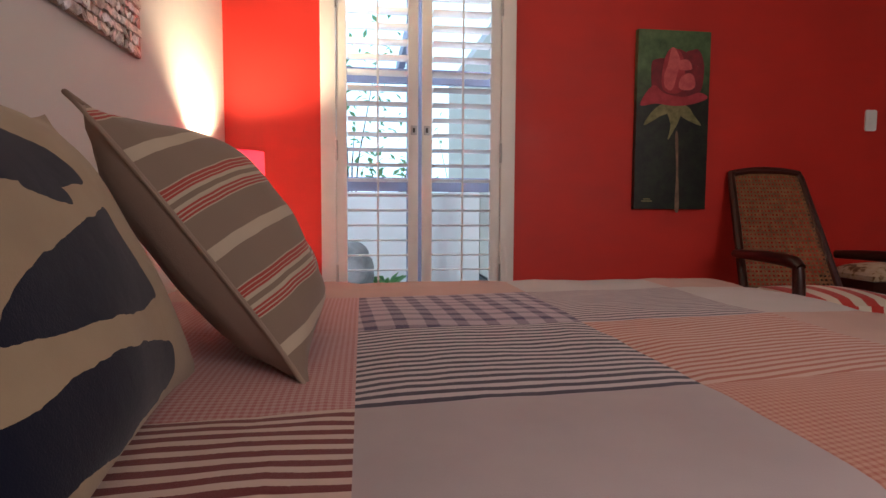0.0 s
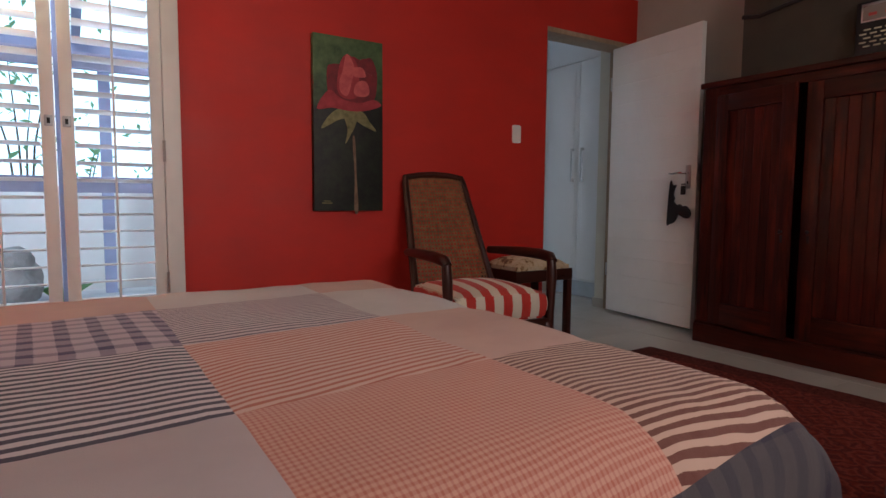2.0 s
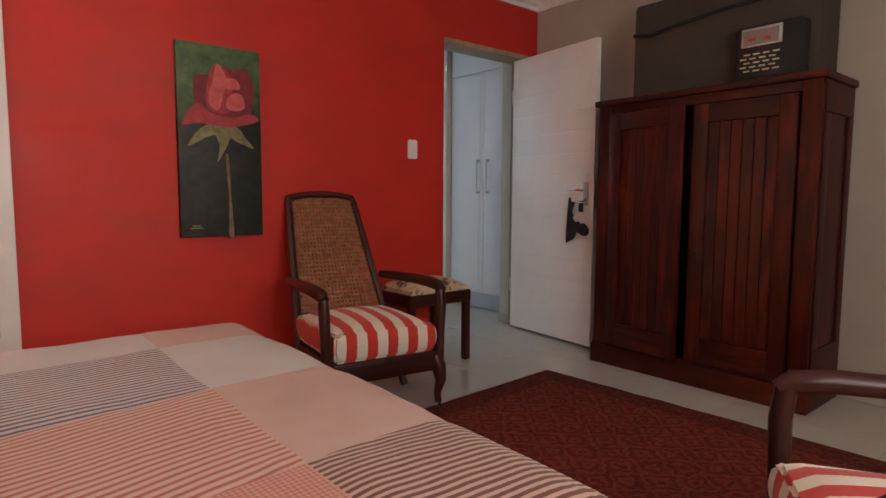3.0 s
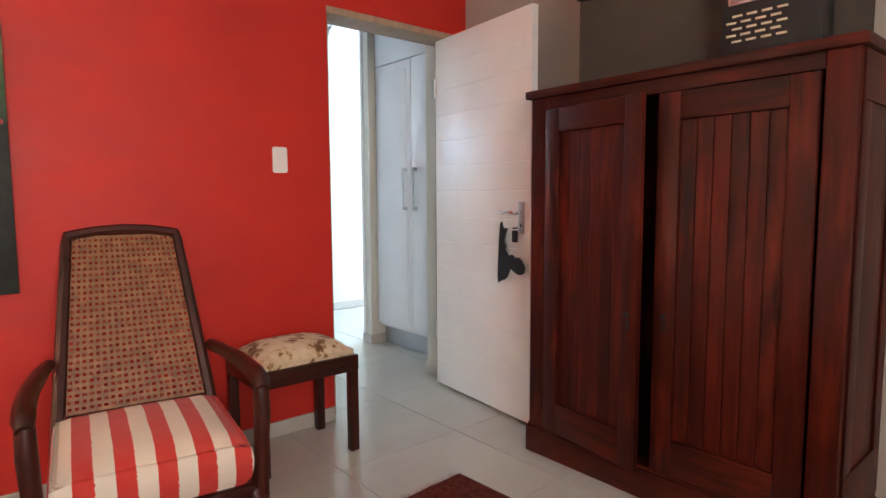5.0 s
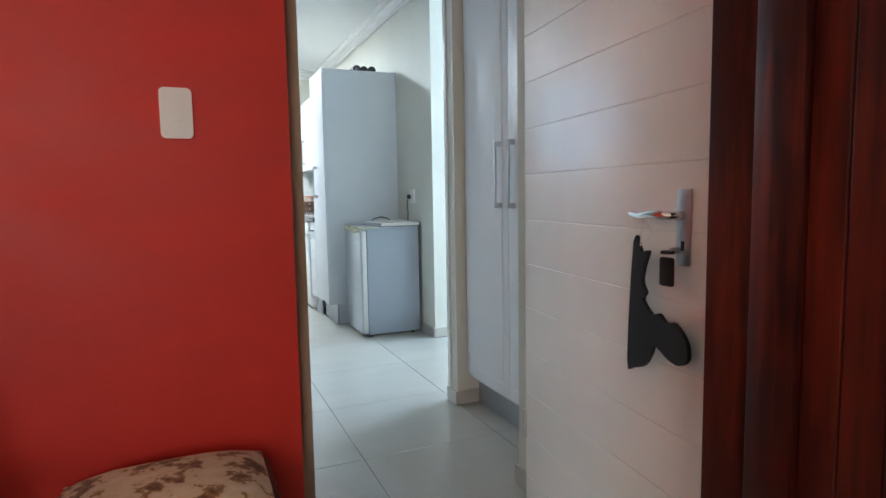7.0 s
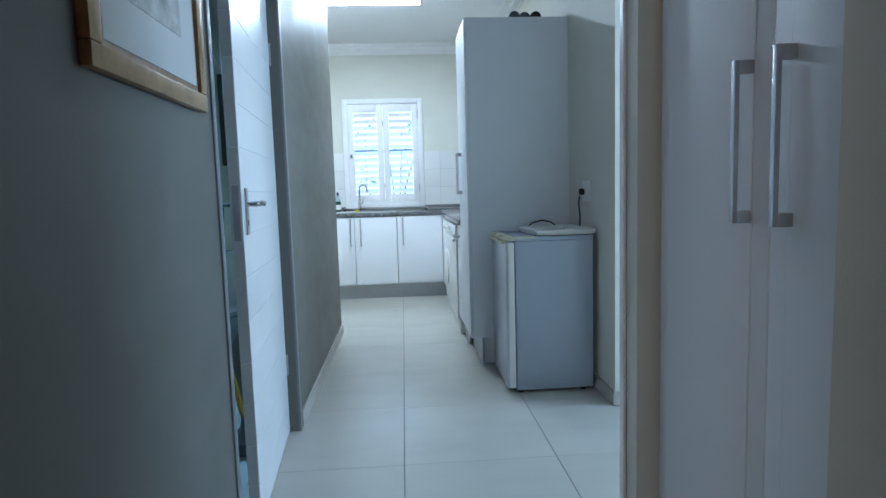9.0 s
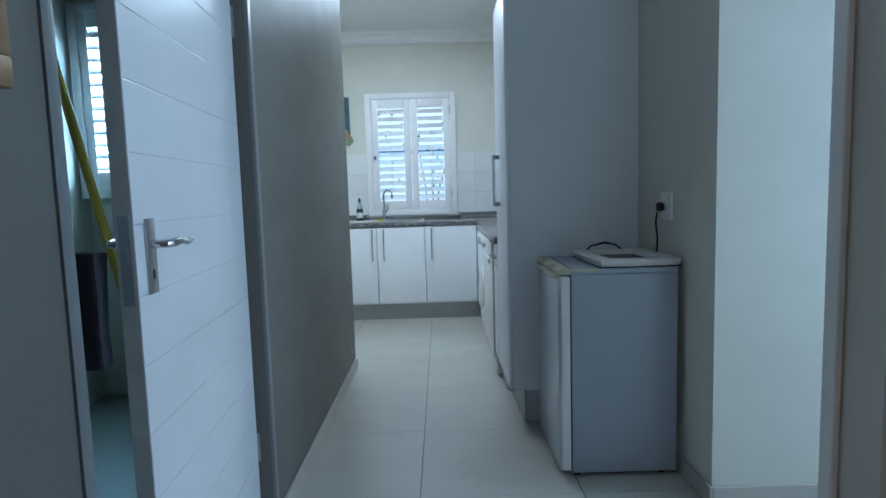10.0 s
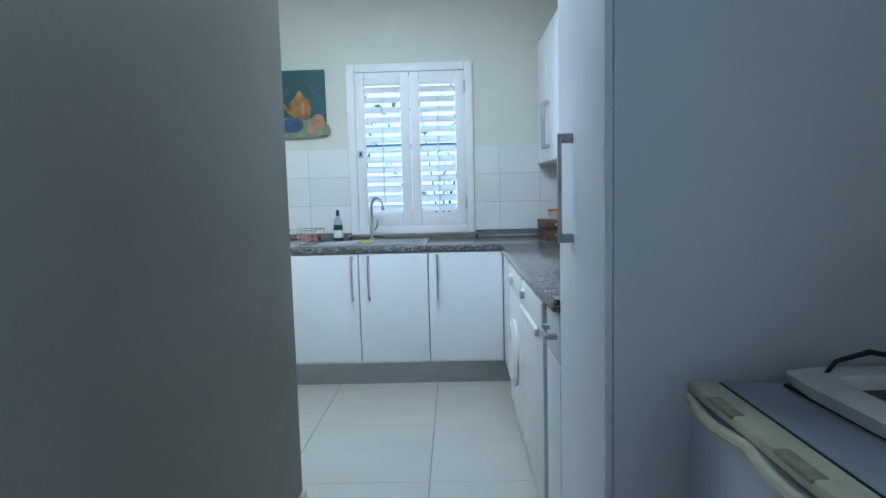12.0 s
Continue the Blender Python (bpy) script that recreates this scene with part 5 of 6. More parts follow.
part("pot", lathe(bmesh.new(), ((0.055, 0), (0.06, 0.01), (0.05, 0.12), (0.03, 0.13))), mat_ceramic, brush)
part("stick", lathe(bmesh.new(), ((0.007, 0.12), (0.007, 0.36), (0.012, 0.37), (0.012, 0.42))), mat_black, brush)
bmirror = thing("bathroom_mirror", "mirror in a black frame on the bathroom wall", "mirror")
for a, b, c, d in ((2.30, 2.75, 1.36, 1.40), (2.30, 2.75, 1.96, 2.0), (2.30, 2.34, 1.40, 1.96), (2.71, 2.75, 1.40, 1.96)):
    part("frame_bar", boxed(a, b, 6.895, 6.918, c, d, bevel=0.004), mat_black, bmirror)
part("glass", boxed(2.34, 2.71, 6.908, 6.916, 1.40, 1.96), mat_mirror, bmirror, smooth=False)
mop = thing("mop", "yellow handled mop leaning in the bathroom", "mop", (2.84, 5.19, 0.004))
part("stick", sweep(bmesh.new(), ((0, 0, 0.10), (-0.35, 0.005, 1.72)), 0.014, 8), plain("yellow plastic", (0.55, 0.36, 0.04, 1), 0.4), mop)
part("head", lathe(bmesh.new(), ((0.09, 0), (0.085, 0.05), (0.03, 0.10), (0.016, 0.16))), plain("grey mop cotton", (0.20, 0.20, 0.2, 1), 0.95, bump=0.6), mop)

# ---- bar fridge with an upturned tray on it ----
FX0, FX1, FY0, FY1, FH = 4.122, 4.605, 5.708, 6.185, 0.872
fridge = thing("fridge", "silver bar fridge with yellowed trim beside the passage", "fridge")
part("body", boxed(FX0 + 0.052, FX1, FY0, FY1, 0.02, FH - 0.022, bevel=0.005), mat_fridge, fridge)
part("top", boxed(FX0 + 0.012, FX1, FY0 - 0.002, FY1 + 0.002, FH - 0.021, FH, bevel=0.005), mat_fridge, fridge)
part("top_trim", boxed(FX0 - 0.004, FX0 + 0.05, FY0 - 0.004, FY1 + 0.004, FH - 0.018, FH + 0.003, bevel=0.006), mat_yellowed, fridge, "yellowed plastic top trim")
part("door", boxed(FX0 - 0.002, FX0 + 0.044, FY0 + 0.002, FY1 - 0.002, 0.03, FH - 0.024, bevel=0.010), mat_fridge_front, fridge)
part("door_edge", boxed(FX0 + 0.012, FX0 + 0.046, FY0 - 0.003, FY0 + 0.001, 0.035, FH - 0.03, bevel=0.001), mat_pale_plastic, fridge, "pale plastic door edge")
part("gasket", boxed(FX0 + 0.046, FX0 + 0.052, FY0 + 0.006, FY1 - 0.006, 0.035, FH - 0.03), mat_black, fridge, "dark rubber gasket")
bm = bmesh.new()
grip = [FY0 + 0.015 + (FY1 - FY0 - 0.03) * k / 36 for k in range(37)]
sweep(bm, [(FX0 - 0.004 - 0.010 * abs(math.sin(k * math.pi / 18)), y, FH - 0.026 - 0.006 * abs(math.sin(k * math.pi / 18))) for k, y in enumerate(grip)], 0.011, 8)
part("door_grip", bm, mat_yellowed, fridge, "yellowed scalloped finger grip")
# darker yellow blocks carry the shade of the two finger hollows
mat_grip_shade = plain("shaded grip recess", (0.26, 0.235, 0.14, 1), 0.5, vary=0.3, scale=30)
for y in (FY0 + 0.13, FY0 + 0.34):
    part("grip_recess", boxed(FX0 - 0.0065, FX0 + 0.018, y - 0.045, y + 0.045, FH - 0.004, FH + 0.0045, bevel=0.004), mat_grip_shade, fridge)
part("side_trim", boxed(FX0 + 0.051, FX0 + 0.16, FY0 - 0.0045, FY0 + 0.012, FH - 0.008, FH + 0.002, bevel=0.002), mat_yellowed, fridge)
part("top_groove", boxed(FX0 + 0.052, FX0 + 0.057, FY0 + 0.015, FY1 - 0.01, FH - 0.001, FH + 0.001), mat_black, fridge)
for x in (FX0 + 0.08, FX1 - 0.05):
    for y in (FY0 + 0.04, FY1 - 0.04):
        part("foot", lathe(bmesh.new(), ((0.016, 0), (0.016, 0.022)), (x, y, 0), 10), mat_black, fridge)

tray = thing("tray", "worn white enamel tray with upturned rim on the fridge", "tray", (4.455, 5.94, FH + 0.001), 2)
bm = bmesh.new()
levels = ((0.165, 0.215, 0.0), (0.175, 0.225, 0.028), (0.165, 0.215, 0.034), (0.115, 0.165, 0.032), (0.105, 0.150, 0.008))
loops = []
for a, b, z in levels:
    loop = []
    for k in range(32):
        t = k * math.tau / 32
        c, s = math.cos(t), math.sin(t)
        r = (abs(c) ** 14 + abs(s) ** 14) ** (-1 / 14)
        loop.append(bm.verts.new((a * c * r, b * s * r, z)))
    loops.append(loop)
for r, s in zip(loops, loops[1:]):
    for k in range(32):
        bm.faces.new((r[k], r[(k + 1) % 32], s[(k + 1) % 32], s[k]))
bm.faces.new(loops[0][::-1])
bm.faces.new(loops[-1])
part("pan", bm, mat_tray, tray)
part("base_rim", boxed(-0.166, 0.166, -0.217, 0.217, 0.0, 0.004), mat_black, tray)
bm = bmesh.new()
sweep(bm, ((-0.11, 0.185, 0.030), (-0.085, 0.195, 0.050), (-0.02, 0.20, 0.064), (0.03, 0.197, 0.054), (0.06, 0.185, 0.030)), (0.004, 0.0045, 0.0055, 0.0045, 0.004), 8)
part("handle", bm, mat_black, tray)
part("dark_bottom", boxed(-0.10, 0.10, -0.145, 0.145, 0.009, 0.012), plain("stained dark metal", (0.05, 0.045, 0.042, 1), 0.4, 0.5, vary=0.4, scale=20), tray)

socket = thing("wall_socket", "white wall socket above the fridge", "socket", (XS - 0.001, 5.91, 1.11), 0)
bm = rounded_plate(0.115, 0.118, 0.010, 0.008)
bmesh.ops.transform(bm, matrix=pose(0, 0, 0, 0, 0, -90), verts=bm.verts)
part("plate", bm, mat_switch, socket)
part("rocker", boxed(-0.014, -0.009, -0.042, -0.026, 0.02, 0.045, bevel=0.002), mat_switch, socket)
plug = thing("plug", "dark plug with its flex in the wall socket", "plug")
part("body", boxed(XS - 0.045, XS - 0.012, 5.912, 5.946, 1.086, 1.126, bevel=0.015), mat_black, plug)
bm = bmesh.new()
sweep(bm, ((XS - 0.04, 5.93, 1.083), (XS - 0.045, 5.932, 1.04), (XS - 0.038, 5.93, 0.97), (XS - 0.03, 5.96, 0.90), (XS - 0.02, 6.02, 0.82), (XS - 0.018, 6.03, 0.5)), 0.0045, 8)
part("flex", bm, mat_black, plug)


# ---- kitchen units ----
def unit(name, label, x0, x1, y0, y1, z0, z1):
    u = thing(name, label, "kitchen cabinet")
    part("carcass", boxed(x0, x1, y0, y1, z0, z1, bevel=0.001), mat_carcass, u)
    return u


TY0, TY1 = 6.295, 6.79
tall = unit("tall_cupboard", "tall white kitchen cupboard with pale grey side", 4.003, XS - 0.002, TY0 + 0.002, TY1, 0.18, 2.19)
part("side_panel", boxed(4.003, XS - 0.002, TY0 - 0.016, TY0 + 0.001, 0.18, 2.19, bevel=0.001), mat_carcass, tall)
door = part("door", boxed(3.985, 4.002, TY0 - 0.014, TY1 - 0.002, 0.18, 2.19, bevel=0.003), mat_laminate, tall)
bow_handle(tall, pose(3.985, 6.60, 1.25), 0.28)
part("kickboard", boxed(4.06, 4.075, TY0, TY1, 0.002, 0.179), mat_kick, tall)
part("foot_panel", boxed(4.075, XS - 0.002, TY0 + 0.02, TY0 + 0.035, 0.002, 0.179), mat_carcass, tall)
mat_dark_glass = plain("dark bottle glass", (0.012, 0.016, 0.012, 1), 0.08, bump=0)
for k, (x, y) in enumerate(((4.33, 6.40), (4.40, 6.42), (4.47, 6.41))):
    b = thing("wine_bottle", "dark glass bottle lying on the tall cupboard", "bottle", (x, y, 2.191 + 0.037), 0, "bottles on the tall cupboard")
    body = part("body", lathe(bmesh.new(), ((0.034, 0), (0.037, 0.01), (0.037, 0.19), (0.014, 0.25), (0.014, 0.30))), mat_dark_glass, b)
    body.matrix_basis = pose(0, 0, 0, -90)

KF = 8.822                    # fronts of the window-side units
for x0, x1, hx in ((2.598, 3.052, 3.012), (3.055, 3.502, 3.118), (3.505, 3.985, 3.563)):
    u = unit("base_cabinet", "white base cabinet with a slim steel bar handle", x0, x1, KF + 0.002, YK - 0.008, 0.155, 0.882)
    u["group"] = "white base cabinets under the window"
    part("door", boxed(x0 + 0.002, x1 - 0.002, KF - 0.016, KF, 0.170, 0.878, bevel=0.004), mat_laminate, u)
    bow_handle(u, pose(hx, KF - 0.016, 0.722, 0, 0, 90), 0.29, mat_steel, 0.028)
solid("kickboard", boxed(2.60, 4.031, 8.876, 8.892, 0.001, 0.155), mat_kick, "grey aluminium kickboard below the base cabinets", "kickboard")
solid("kickboard", boxed(4.032, 4.048, 6.80, 8.87, 0.001, 0.155), mat_kick, "grey aluminium kickboard beside the dishwasher", "kickboard")
filler = solid("corner_filler", boxed(3.988, 4.004, 8.26, KF - 0.018, 0.16, 0.882, bevel=0.002), mat_laminate, "white corner filler panel between kitchen units", "panel")

small = unit("drawer_cabinet", "narrow white drawer cabinet next to the tall cupboard", 4.003, XS - 0.002, 6.795, 7.045, 0.155, 0.882)
part("drawer_front", boxed(3.985, 4.002, 6.798, 7.043, 0.72, 0.878, bevel=0.003), mat_laminate, small)
part("door", boxed(3.985, 4.002, 6.798, 7.043, 0.17, 0.716, bevel=0.003), mat_laminate, small)
h = bow_handle(small, pose(3.985, 6.92, 0.80, 90), 0.16)


def appliance(name, label, y0, y1, round_door):
    a = thing(name, label, "appliance")
    part("body", boxed(4.0, XS - 0.03, y0 + 0.004, y1 - 0.004, 0.02, 0.872, bevel=0.004), mat_white_gloss, a)
    part("control_panel", boxed(3.968, 4.0, y0 + 0.006, y1 - 0.006, 0.755, 0.868, bevel=0.012), mat_white_gloss, a)
    part("door", boxed(3.972, 4.0, y0 + 0.006, y1 - 0.006, 0.13, 0.750, bevel=0.010), mat_white_gloss, a)
    part("kick_plate", boxed(3.995, 4.01, y0 + 0.01, y1 - 0.01, 0.02, 0.125, bevel=0.003), mat_pale_plastic, a)
    if round_door:
        d = part("porthole", lathe(bmesh.new(), ((0.10, 0), (0.165, 0.0), (0.17, 0.012), (0.14, 0.026), (0.10, 0.014))), mat_pale_plastic, a, "round washing machine door")
        d.matrix_basis = pose(3.972, (y0 + y1) / 2, 0.45, 0, -90)
        k = part("dial", lathe(bmesh.new(), ((0.028, 0), (0.026, 0.018), (0.02, 0.02))), mat_pale_plastic, a)
        k.matrix_basis = pose(3.968, (y0 + y1) / 2 + 0.08, 0.81, 0, -90)
    else:
        part("grip", boxed(3.952, 3.968, y0 + 0.06, y1 - 0.06, 0.735, 0.765, bevel=0.006), mat_white_gloss, a)
        k = part("dial", lathe(bmesh.new(), ((0.022, 0), (0.020, 0.016), (0.015, 0.018))), mat_steel, a)
        k.matrix_basis = pose(3.968, y1 - 0.10, 0.815, 0, -90)
    part("foot", boxed(4.03, 4.06, y0 + 0.03, y0 + 0.06, 0, 0.021), mat_black, a)
    part("foot", boxed(4.03, 4.06, y1 - 0.06, y1 - 0.03, 0, 0.021), mat_black, a)
    return a


appliance("dishwasher", "white dishwasher under the granite worktop", 7.05, 7.65, False)
appliance("washing_machine", "white front-loading washing machine under the worktop", 7.655, 8.255, True)
stove = appliance("stove", "white freestanding stove beside the base cabinets", 0, 0.6, False)
stove.matrix_basis = pose(2.592, 4.78, 0, 0, 0, 90)

bm = bmesh.new()
box(bm, 2.60, XS - 0.002, 8.80, YK - 0.003, 0.885, 0.925, bevel=0.006)
box(bm, 3.965, XS - 0.002, 6.797, 8.799, 0.885, 0.925, bevel=0.006)
solid("worktop", bm, mat_granite, "speckled dark granite worktop round the corner", "worktop")
solid("upstand", boxed(3.86, XS - 0.02, YK - 0.012, YK - 0.004, 0.926, 0.945, bevel=0.002), mat_steel, "slim steel strip along the tiled wall", "trim")

upper = unit("wall_cabinet", "white wall cabinet above the worktop", 4.322, XS - 0.002, 8.45, YK - 0.012, 1.45, 2.30)
for y0, y1, hy in ((8.93, 9.405, 8.98), (8.452, 8.926, 8.88)):
    part("door", boxed(4.304, 4.32, y0, y1, 1.452, 2.298, bevel=0.003), mat_laminate, upper)
    bow_handle(upper, pose(4.304, hy, 1.68), 0.30)

# sink, tap and things on the worktop
sink = thing("sink", "stainless steel drop-in sink with drainer", "sink", (3.06, 9.10, 0.925))
bm = bmesh.new()
for x0, x1, y0, y1, z0, z1 in ((-0.43, 0.43, -0.22, -0.17, 0.0005, 0.008), (-0.43, 0.43, 0.14, 0.22, 0.0005, 0.008), (-0.43, -0.05, -0.17, 0.14, 0.0005, 0.006), (0.38, 0.43, -0.17, 0.14, 0.0005, 0.008)):
    box(bm, x0, x1, y0, y1, z0, z1, bevel=0.002)
part("rim", bm, mat_steel, sink)
for i in range(7):
    part("drain_rib", boxed(-0.40, -0.08, -0.14 + i * 0.042, -0.13 + i * 0.042, 0.006, 0.010, bevel=0.002), mat_steel, sink)
# flat sheet; the bowl's inner shade is put into a darker steel
part("bowl", boxed(-0.05, 0.38, -0.17, 0.14, 0.0005, 0.002), plain("shaded steel bowl", (0.35, 0.35, 0.36, 1), 0.35, 1.0), sink)
tap = thing("tap", "chrome swan-neck kitchen tap", "tap", (3.085, 9.285, 0.933))
part("body", lathe(bmesh.new(), ((0.026, 0), (0.026, 0.008), (0.018, 0.014), (0.018, 0.10), (0.014, 0.11))), mat_chrome, tap)
bm = bmesh.new()
neck = [(0, 0, 0.10), (0, 0, 0.24)] + [(0.045 * (1 - math.cos(a)), -0.045 * (1 - math.cos(a)) * 0.7, 0.24 + 0.06 * math.sin(a)) for a in (0.4, 0.8, 1.2, 1.6, 2.0, 2.5, 3.0)] + [(0.09, -0.063, 0.215)]
sweep(bm, neck, 0.011, 12)
part("spout", bm, mat_chrome, tap)
bm = bmesh.new()
sweep(bm, ((0.018, 0, 0.08), (0.034, 0, 0.095), (0.045, -0.01, 0.15)), (0.010, 0.009, 0.007), 8)
part("lever", bm, mat_chrome, tap)
soap = thing("soap_bottle", "dish soap bottle with green liquid by the sink", "bottle", (2.845, 9.25, 0.925))
part("body", lathe(bmesh.new(), ((0.030, 0), (0.034, 0.01), (0.034, 0.10), (0.030, 0.13), (0.026, 0.155), (0.012, 0.185))), plain("green dish soap", (0.015, 0.07, 0.04, 1), 0.2, bump=0), soap)
part("shoulder", lathe(bmesh.new(), ((0.0305, 0.128), (0.0265, 0.156), (0.0125, 0.186), (0.012, 0.19))), plain("clear soap bottle plastic", (0.40, 0.45, 0.48, 1), 0.15), soap)
part("cap", lathe(bmesh.new(), ((0.013, 0.19), (0.013, 0.215), (0.007, 0.235))), plain("navy cap", (0.01, 0.02, 0.08, 1), 0.35), soap)
part("label", lathe(bmesh.new(), ((0.0343, 0.035), (0.0346, 0.04), (0.0346, 0.085), (0.0343, 0.09)), sides=20), mat_pale_plastic, soap)
rack = thing("dish_rack", "wire dish rack with cloth beside the sink", "dish rack", (2.64, 9.12, 0.931))
for z in (0.012, 0.10):
    bm = bmesh.new()
    sweep(bm, ((-0.11, -0.14, z), (0.11, -0.14, z), (0.11, 0.14, z), (-0.11, 0.14, z), (-0.11, -0.14, z)), 0.003, 6)
    part("wire_ring", bm, mat_chrome, rack)
for i in range(8):
    x = -0.10 + i * 0.0285
    bm = bmesh.new()
    sweep(bm, ((x, -0.14, 0.10), (x, -0.14, 0.005), (x, 0.14, 0.005), (x, 0.14, 0.10)), 0.0022, 6)
    part("wire", bm, mat_chrome, rack)
cloth = bmesh.new()
bmesh.ops.create_grid(cloth, x_segments=14, y_segments=14, size=0.09)
for v in cloth.verts:
    v.co.z = 0.055 + 0.045 * noise.noise((v.co.x * 14, v.co.y * 14, 2)) - 1.5 * (v.co.x ** 2 + v.co.y ** 2)
ext = bmesh.ops.extrude_face_region(cloth, geom=cloth.faces[:])
bmesh.ops.translate(cloth, vec=(0, 0, -0.004), verts=[v for v in ext["geom"] if isinstance(v, bmesh.types.BMVert)])
part("dish_cloth", cloth, plain("faded red cloth", (0.30, 0.13, 0.12, 1), 0.95, vary=0.3, scale=30), rack)
sponge = solid("sponge", boxed(3.05, 3.10, 8.99, 9.02, 0.934, 0.955, bevel=0.006), plain("yellow sponge", (0.60, 0.56, 0.06, 1), 0.95, bump=0.5), "yellow sponge on the sink's edge", "sponge")
crate = thing("wooden_box", "small dark wooden box on the worktop", "box", (4.42, 9.20, 0.925), 8)
mat_box_wood = wood("worn brown box wood", (0.06, 0.03, 0.02, 1), (0.17, 0.10, 0.07, 1), 0, 0.5)
for z in (0.0, 0.068):
    part("drawer", boxed(-0.13, 0.13, -0.10, 0.10, z, z + 0.065, bevel=0.003), mat_box_wood, crate)
    knob = part("knob", lathe(bmesh.new(), ((0.004, 0), (0.008, 0.01), (0.005, 0.014)), (0, 0, 0), 10), mat_steel, crate)
    knob.matrix_basis = pose(-0.06, -0.10, z + 0.032, 90)
tub = thing("food_tub", "clear plastic tub with orange lid on the wooden box", "tub", (4.40, 9.20, 1.058))
part("pot", lathe(bmesh.new(), ((0.050, 0), (0.060, 0.05), (0.060, 0.055))), plain("cloudy tub plastic", (0.50, 0.38, 0.30, 1), 0.3), tub)
part("lid", lathe(bmesh.new(), ((0.064, 0.055), (0.064, 0.066), (0.055, 0.070))), plain("orange lid", (0.60, 0.15, 0.03, 1), 0.35), tub)
packet = thing("blue_packet", "small blue packet standing on the worktop", "packet", (4.58, 9.20, 0.925))
part("body", boxed(-0.03, 0.03, -0.03, 0.03, 0, 0.30, bevel=0.006), plain("blue foil packet", (0.03, 0.16, 0.55, 1), 0.3), packet)

# ---- still life over the drainer ----
still = thing("painting", "unframed still life painting of a golden kettle", "painting", (2.56, YK - 0.001, 1.70))
part("canvas", boxed(-0.20, 0.20, -0.028, 0, 0, 0.475, bevel=0.003), painted("dark teal oil paint", (0.3, (0.008, 0.035, 0.045, 1)), (0.7, (0.03, 0.11, 0.12, 1)), scale=5), still)
gold = painted("golden oil paint", (0.3, (0.14, 0.05, 0.01, 1)), (0.7, (0.42, 0.21, 0.045, 1)), scale=12)
peach = painted("peach oil paint", (0.3, (0.25, 0.11, 0.05, 1)), (0.7, (0.50, 0.28, 0.15, 1)), scale=12)
olive = painted("green table oil paint", (0.3, (0.10, 0.15, 0.08, 1)), (0.7, (0.26, 0.30, 0.18, 1)), scale=10)
bluep = painted("blue oil paint", (0.3, (0.02, 0.04, 0.10, 1)), (0.7, (0.06, 0.12, 0.22, 1)), scale=14)
for k, (name, paint, pts) in enumerate((
        ("table_dab", olive, ((-0.198, 0.004), (0.198, 0.004), (0.198, 0.10), (0.05, 0.13), (-0.198, 0.12))),
        ("kettle_dab", gold, ((-0.03, 0.13), (-0.06, 0.19), (-0.05, 0.25), (-0.02, 0.28), (0.0, 0.32), (0.03, 0.32), (0.05, 0.28), (0.085, 0.25), (0.095, 0.19), (0.07, 0.13))),
        ("spout_dab", gold, ((-0.06, 0.19), (-0.13, 0.26), (-0.10, 0.20), (-0.06, 0.16))),
        ("fruit_dab", peach, ((0.10, 0.06), (0.09, 0.10), (0.12, 0.15), (0.17, 0.15), (0.192, 0.10), (0.17, 0.05))),
        ("fruit_dab", peach, ((0.07, 0.03), (0.06, 0.06), (0.09, 0.08), (0.12, 0.05), (0.10, 0.02))),
        ("lid_dab", peach, ((0.0, 0.285), (0.005, 0.315), (0.015, 0.33), (0.028, 0.315), (0.034, 0.285))),
        ("shine_dab", peach, ((0.03, 0.16), (0.022, 0.20), (0.03, 0.245), (0.045, 0.24), (0.05, 0.20), (0.045, 0.16))),
        ("base_dab", paint_stem, ((-0.02, 0.118), (-0.03, 0.135), (0.03, 0.142), (0.072, 0.135), (0.06, 0.118))),
        ("cloth_dab", bluep, ((-0.12, 0.05), (-0.10, 0.12), (-0.03, 0.13), (0.03, 0.10), (0.02, 0.05), (-0.05, 0.03))))):
    part(name, prism(bmesh.new(), smooth_outline(pts), -0.028 - 0.0009 * (k + 1), -0.0275), paint, still, smooth=False)
bm = bmesh.new()
sweep(bm, [(0.015 + 0.10 * math.cos(a), -0.031, 0.30 + 0.085 * math.sin(a)) for a in [k * math.pi / 10 for k in range(11)]], 0.004, 6)
part("kettle_handle_dab", bm, paint_stem, still)

# ---- kitchen window ----
kwin = thing("window_kitchen", "white shuttered kitchen window above the sink", "window")
kwin["kind"] = "structure"
frame_round(kwin, KW[0] - 0.004, KW[1] + 0.004, YK - 0.025, YK + 0.05, KW[2] - 0.004, KW[3] + 0.004, 0.058)
mid = (KW[0] + KW[1]) / 2
for a, b in ((KW[0] + 0.056, mid - 0.002), (mid + 0.002, KW[1] - 0.056)):
    leaf = shutter_leaf(kwin, a, b, YK - 0.006, KW[2] + 0.056, KW[3] - 0.056, ((KW[2] + 0.145, KW[3] - 0.145),), 0.0705, 46, stile=0.068, depth=0.074)
latch(kwin, KW[0] + 0.085, YK - 0.022, 1.56)
for z in (1.14, 1.98):
    hinge(kwin, KW[1] - 0.056, YK - 0.028, z, 0.09)
solid("sill", boxed(KW[0] - 0.03, KW[1] + 0.03, YK - 0.03, YK + 0.0, KW[2] - 0.024, KW[2] - 0.006, bevel=0.003), mat_steel, "thin grey sill strip below the kitchen window", "sill", kind="structure")
kp = part("pane", boxed(KW[0], KW[1], YK + 0.14, YK + 0.144, KW[2], KW[3]), mat_glass, kwin, smooth=False)
kp.visible_shadow = False
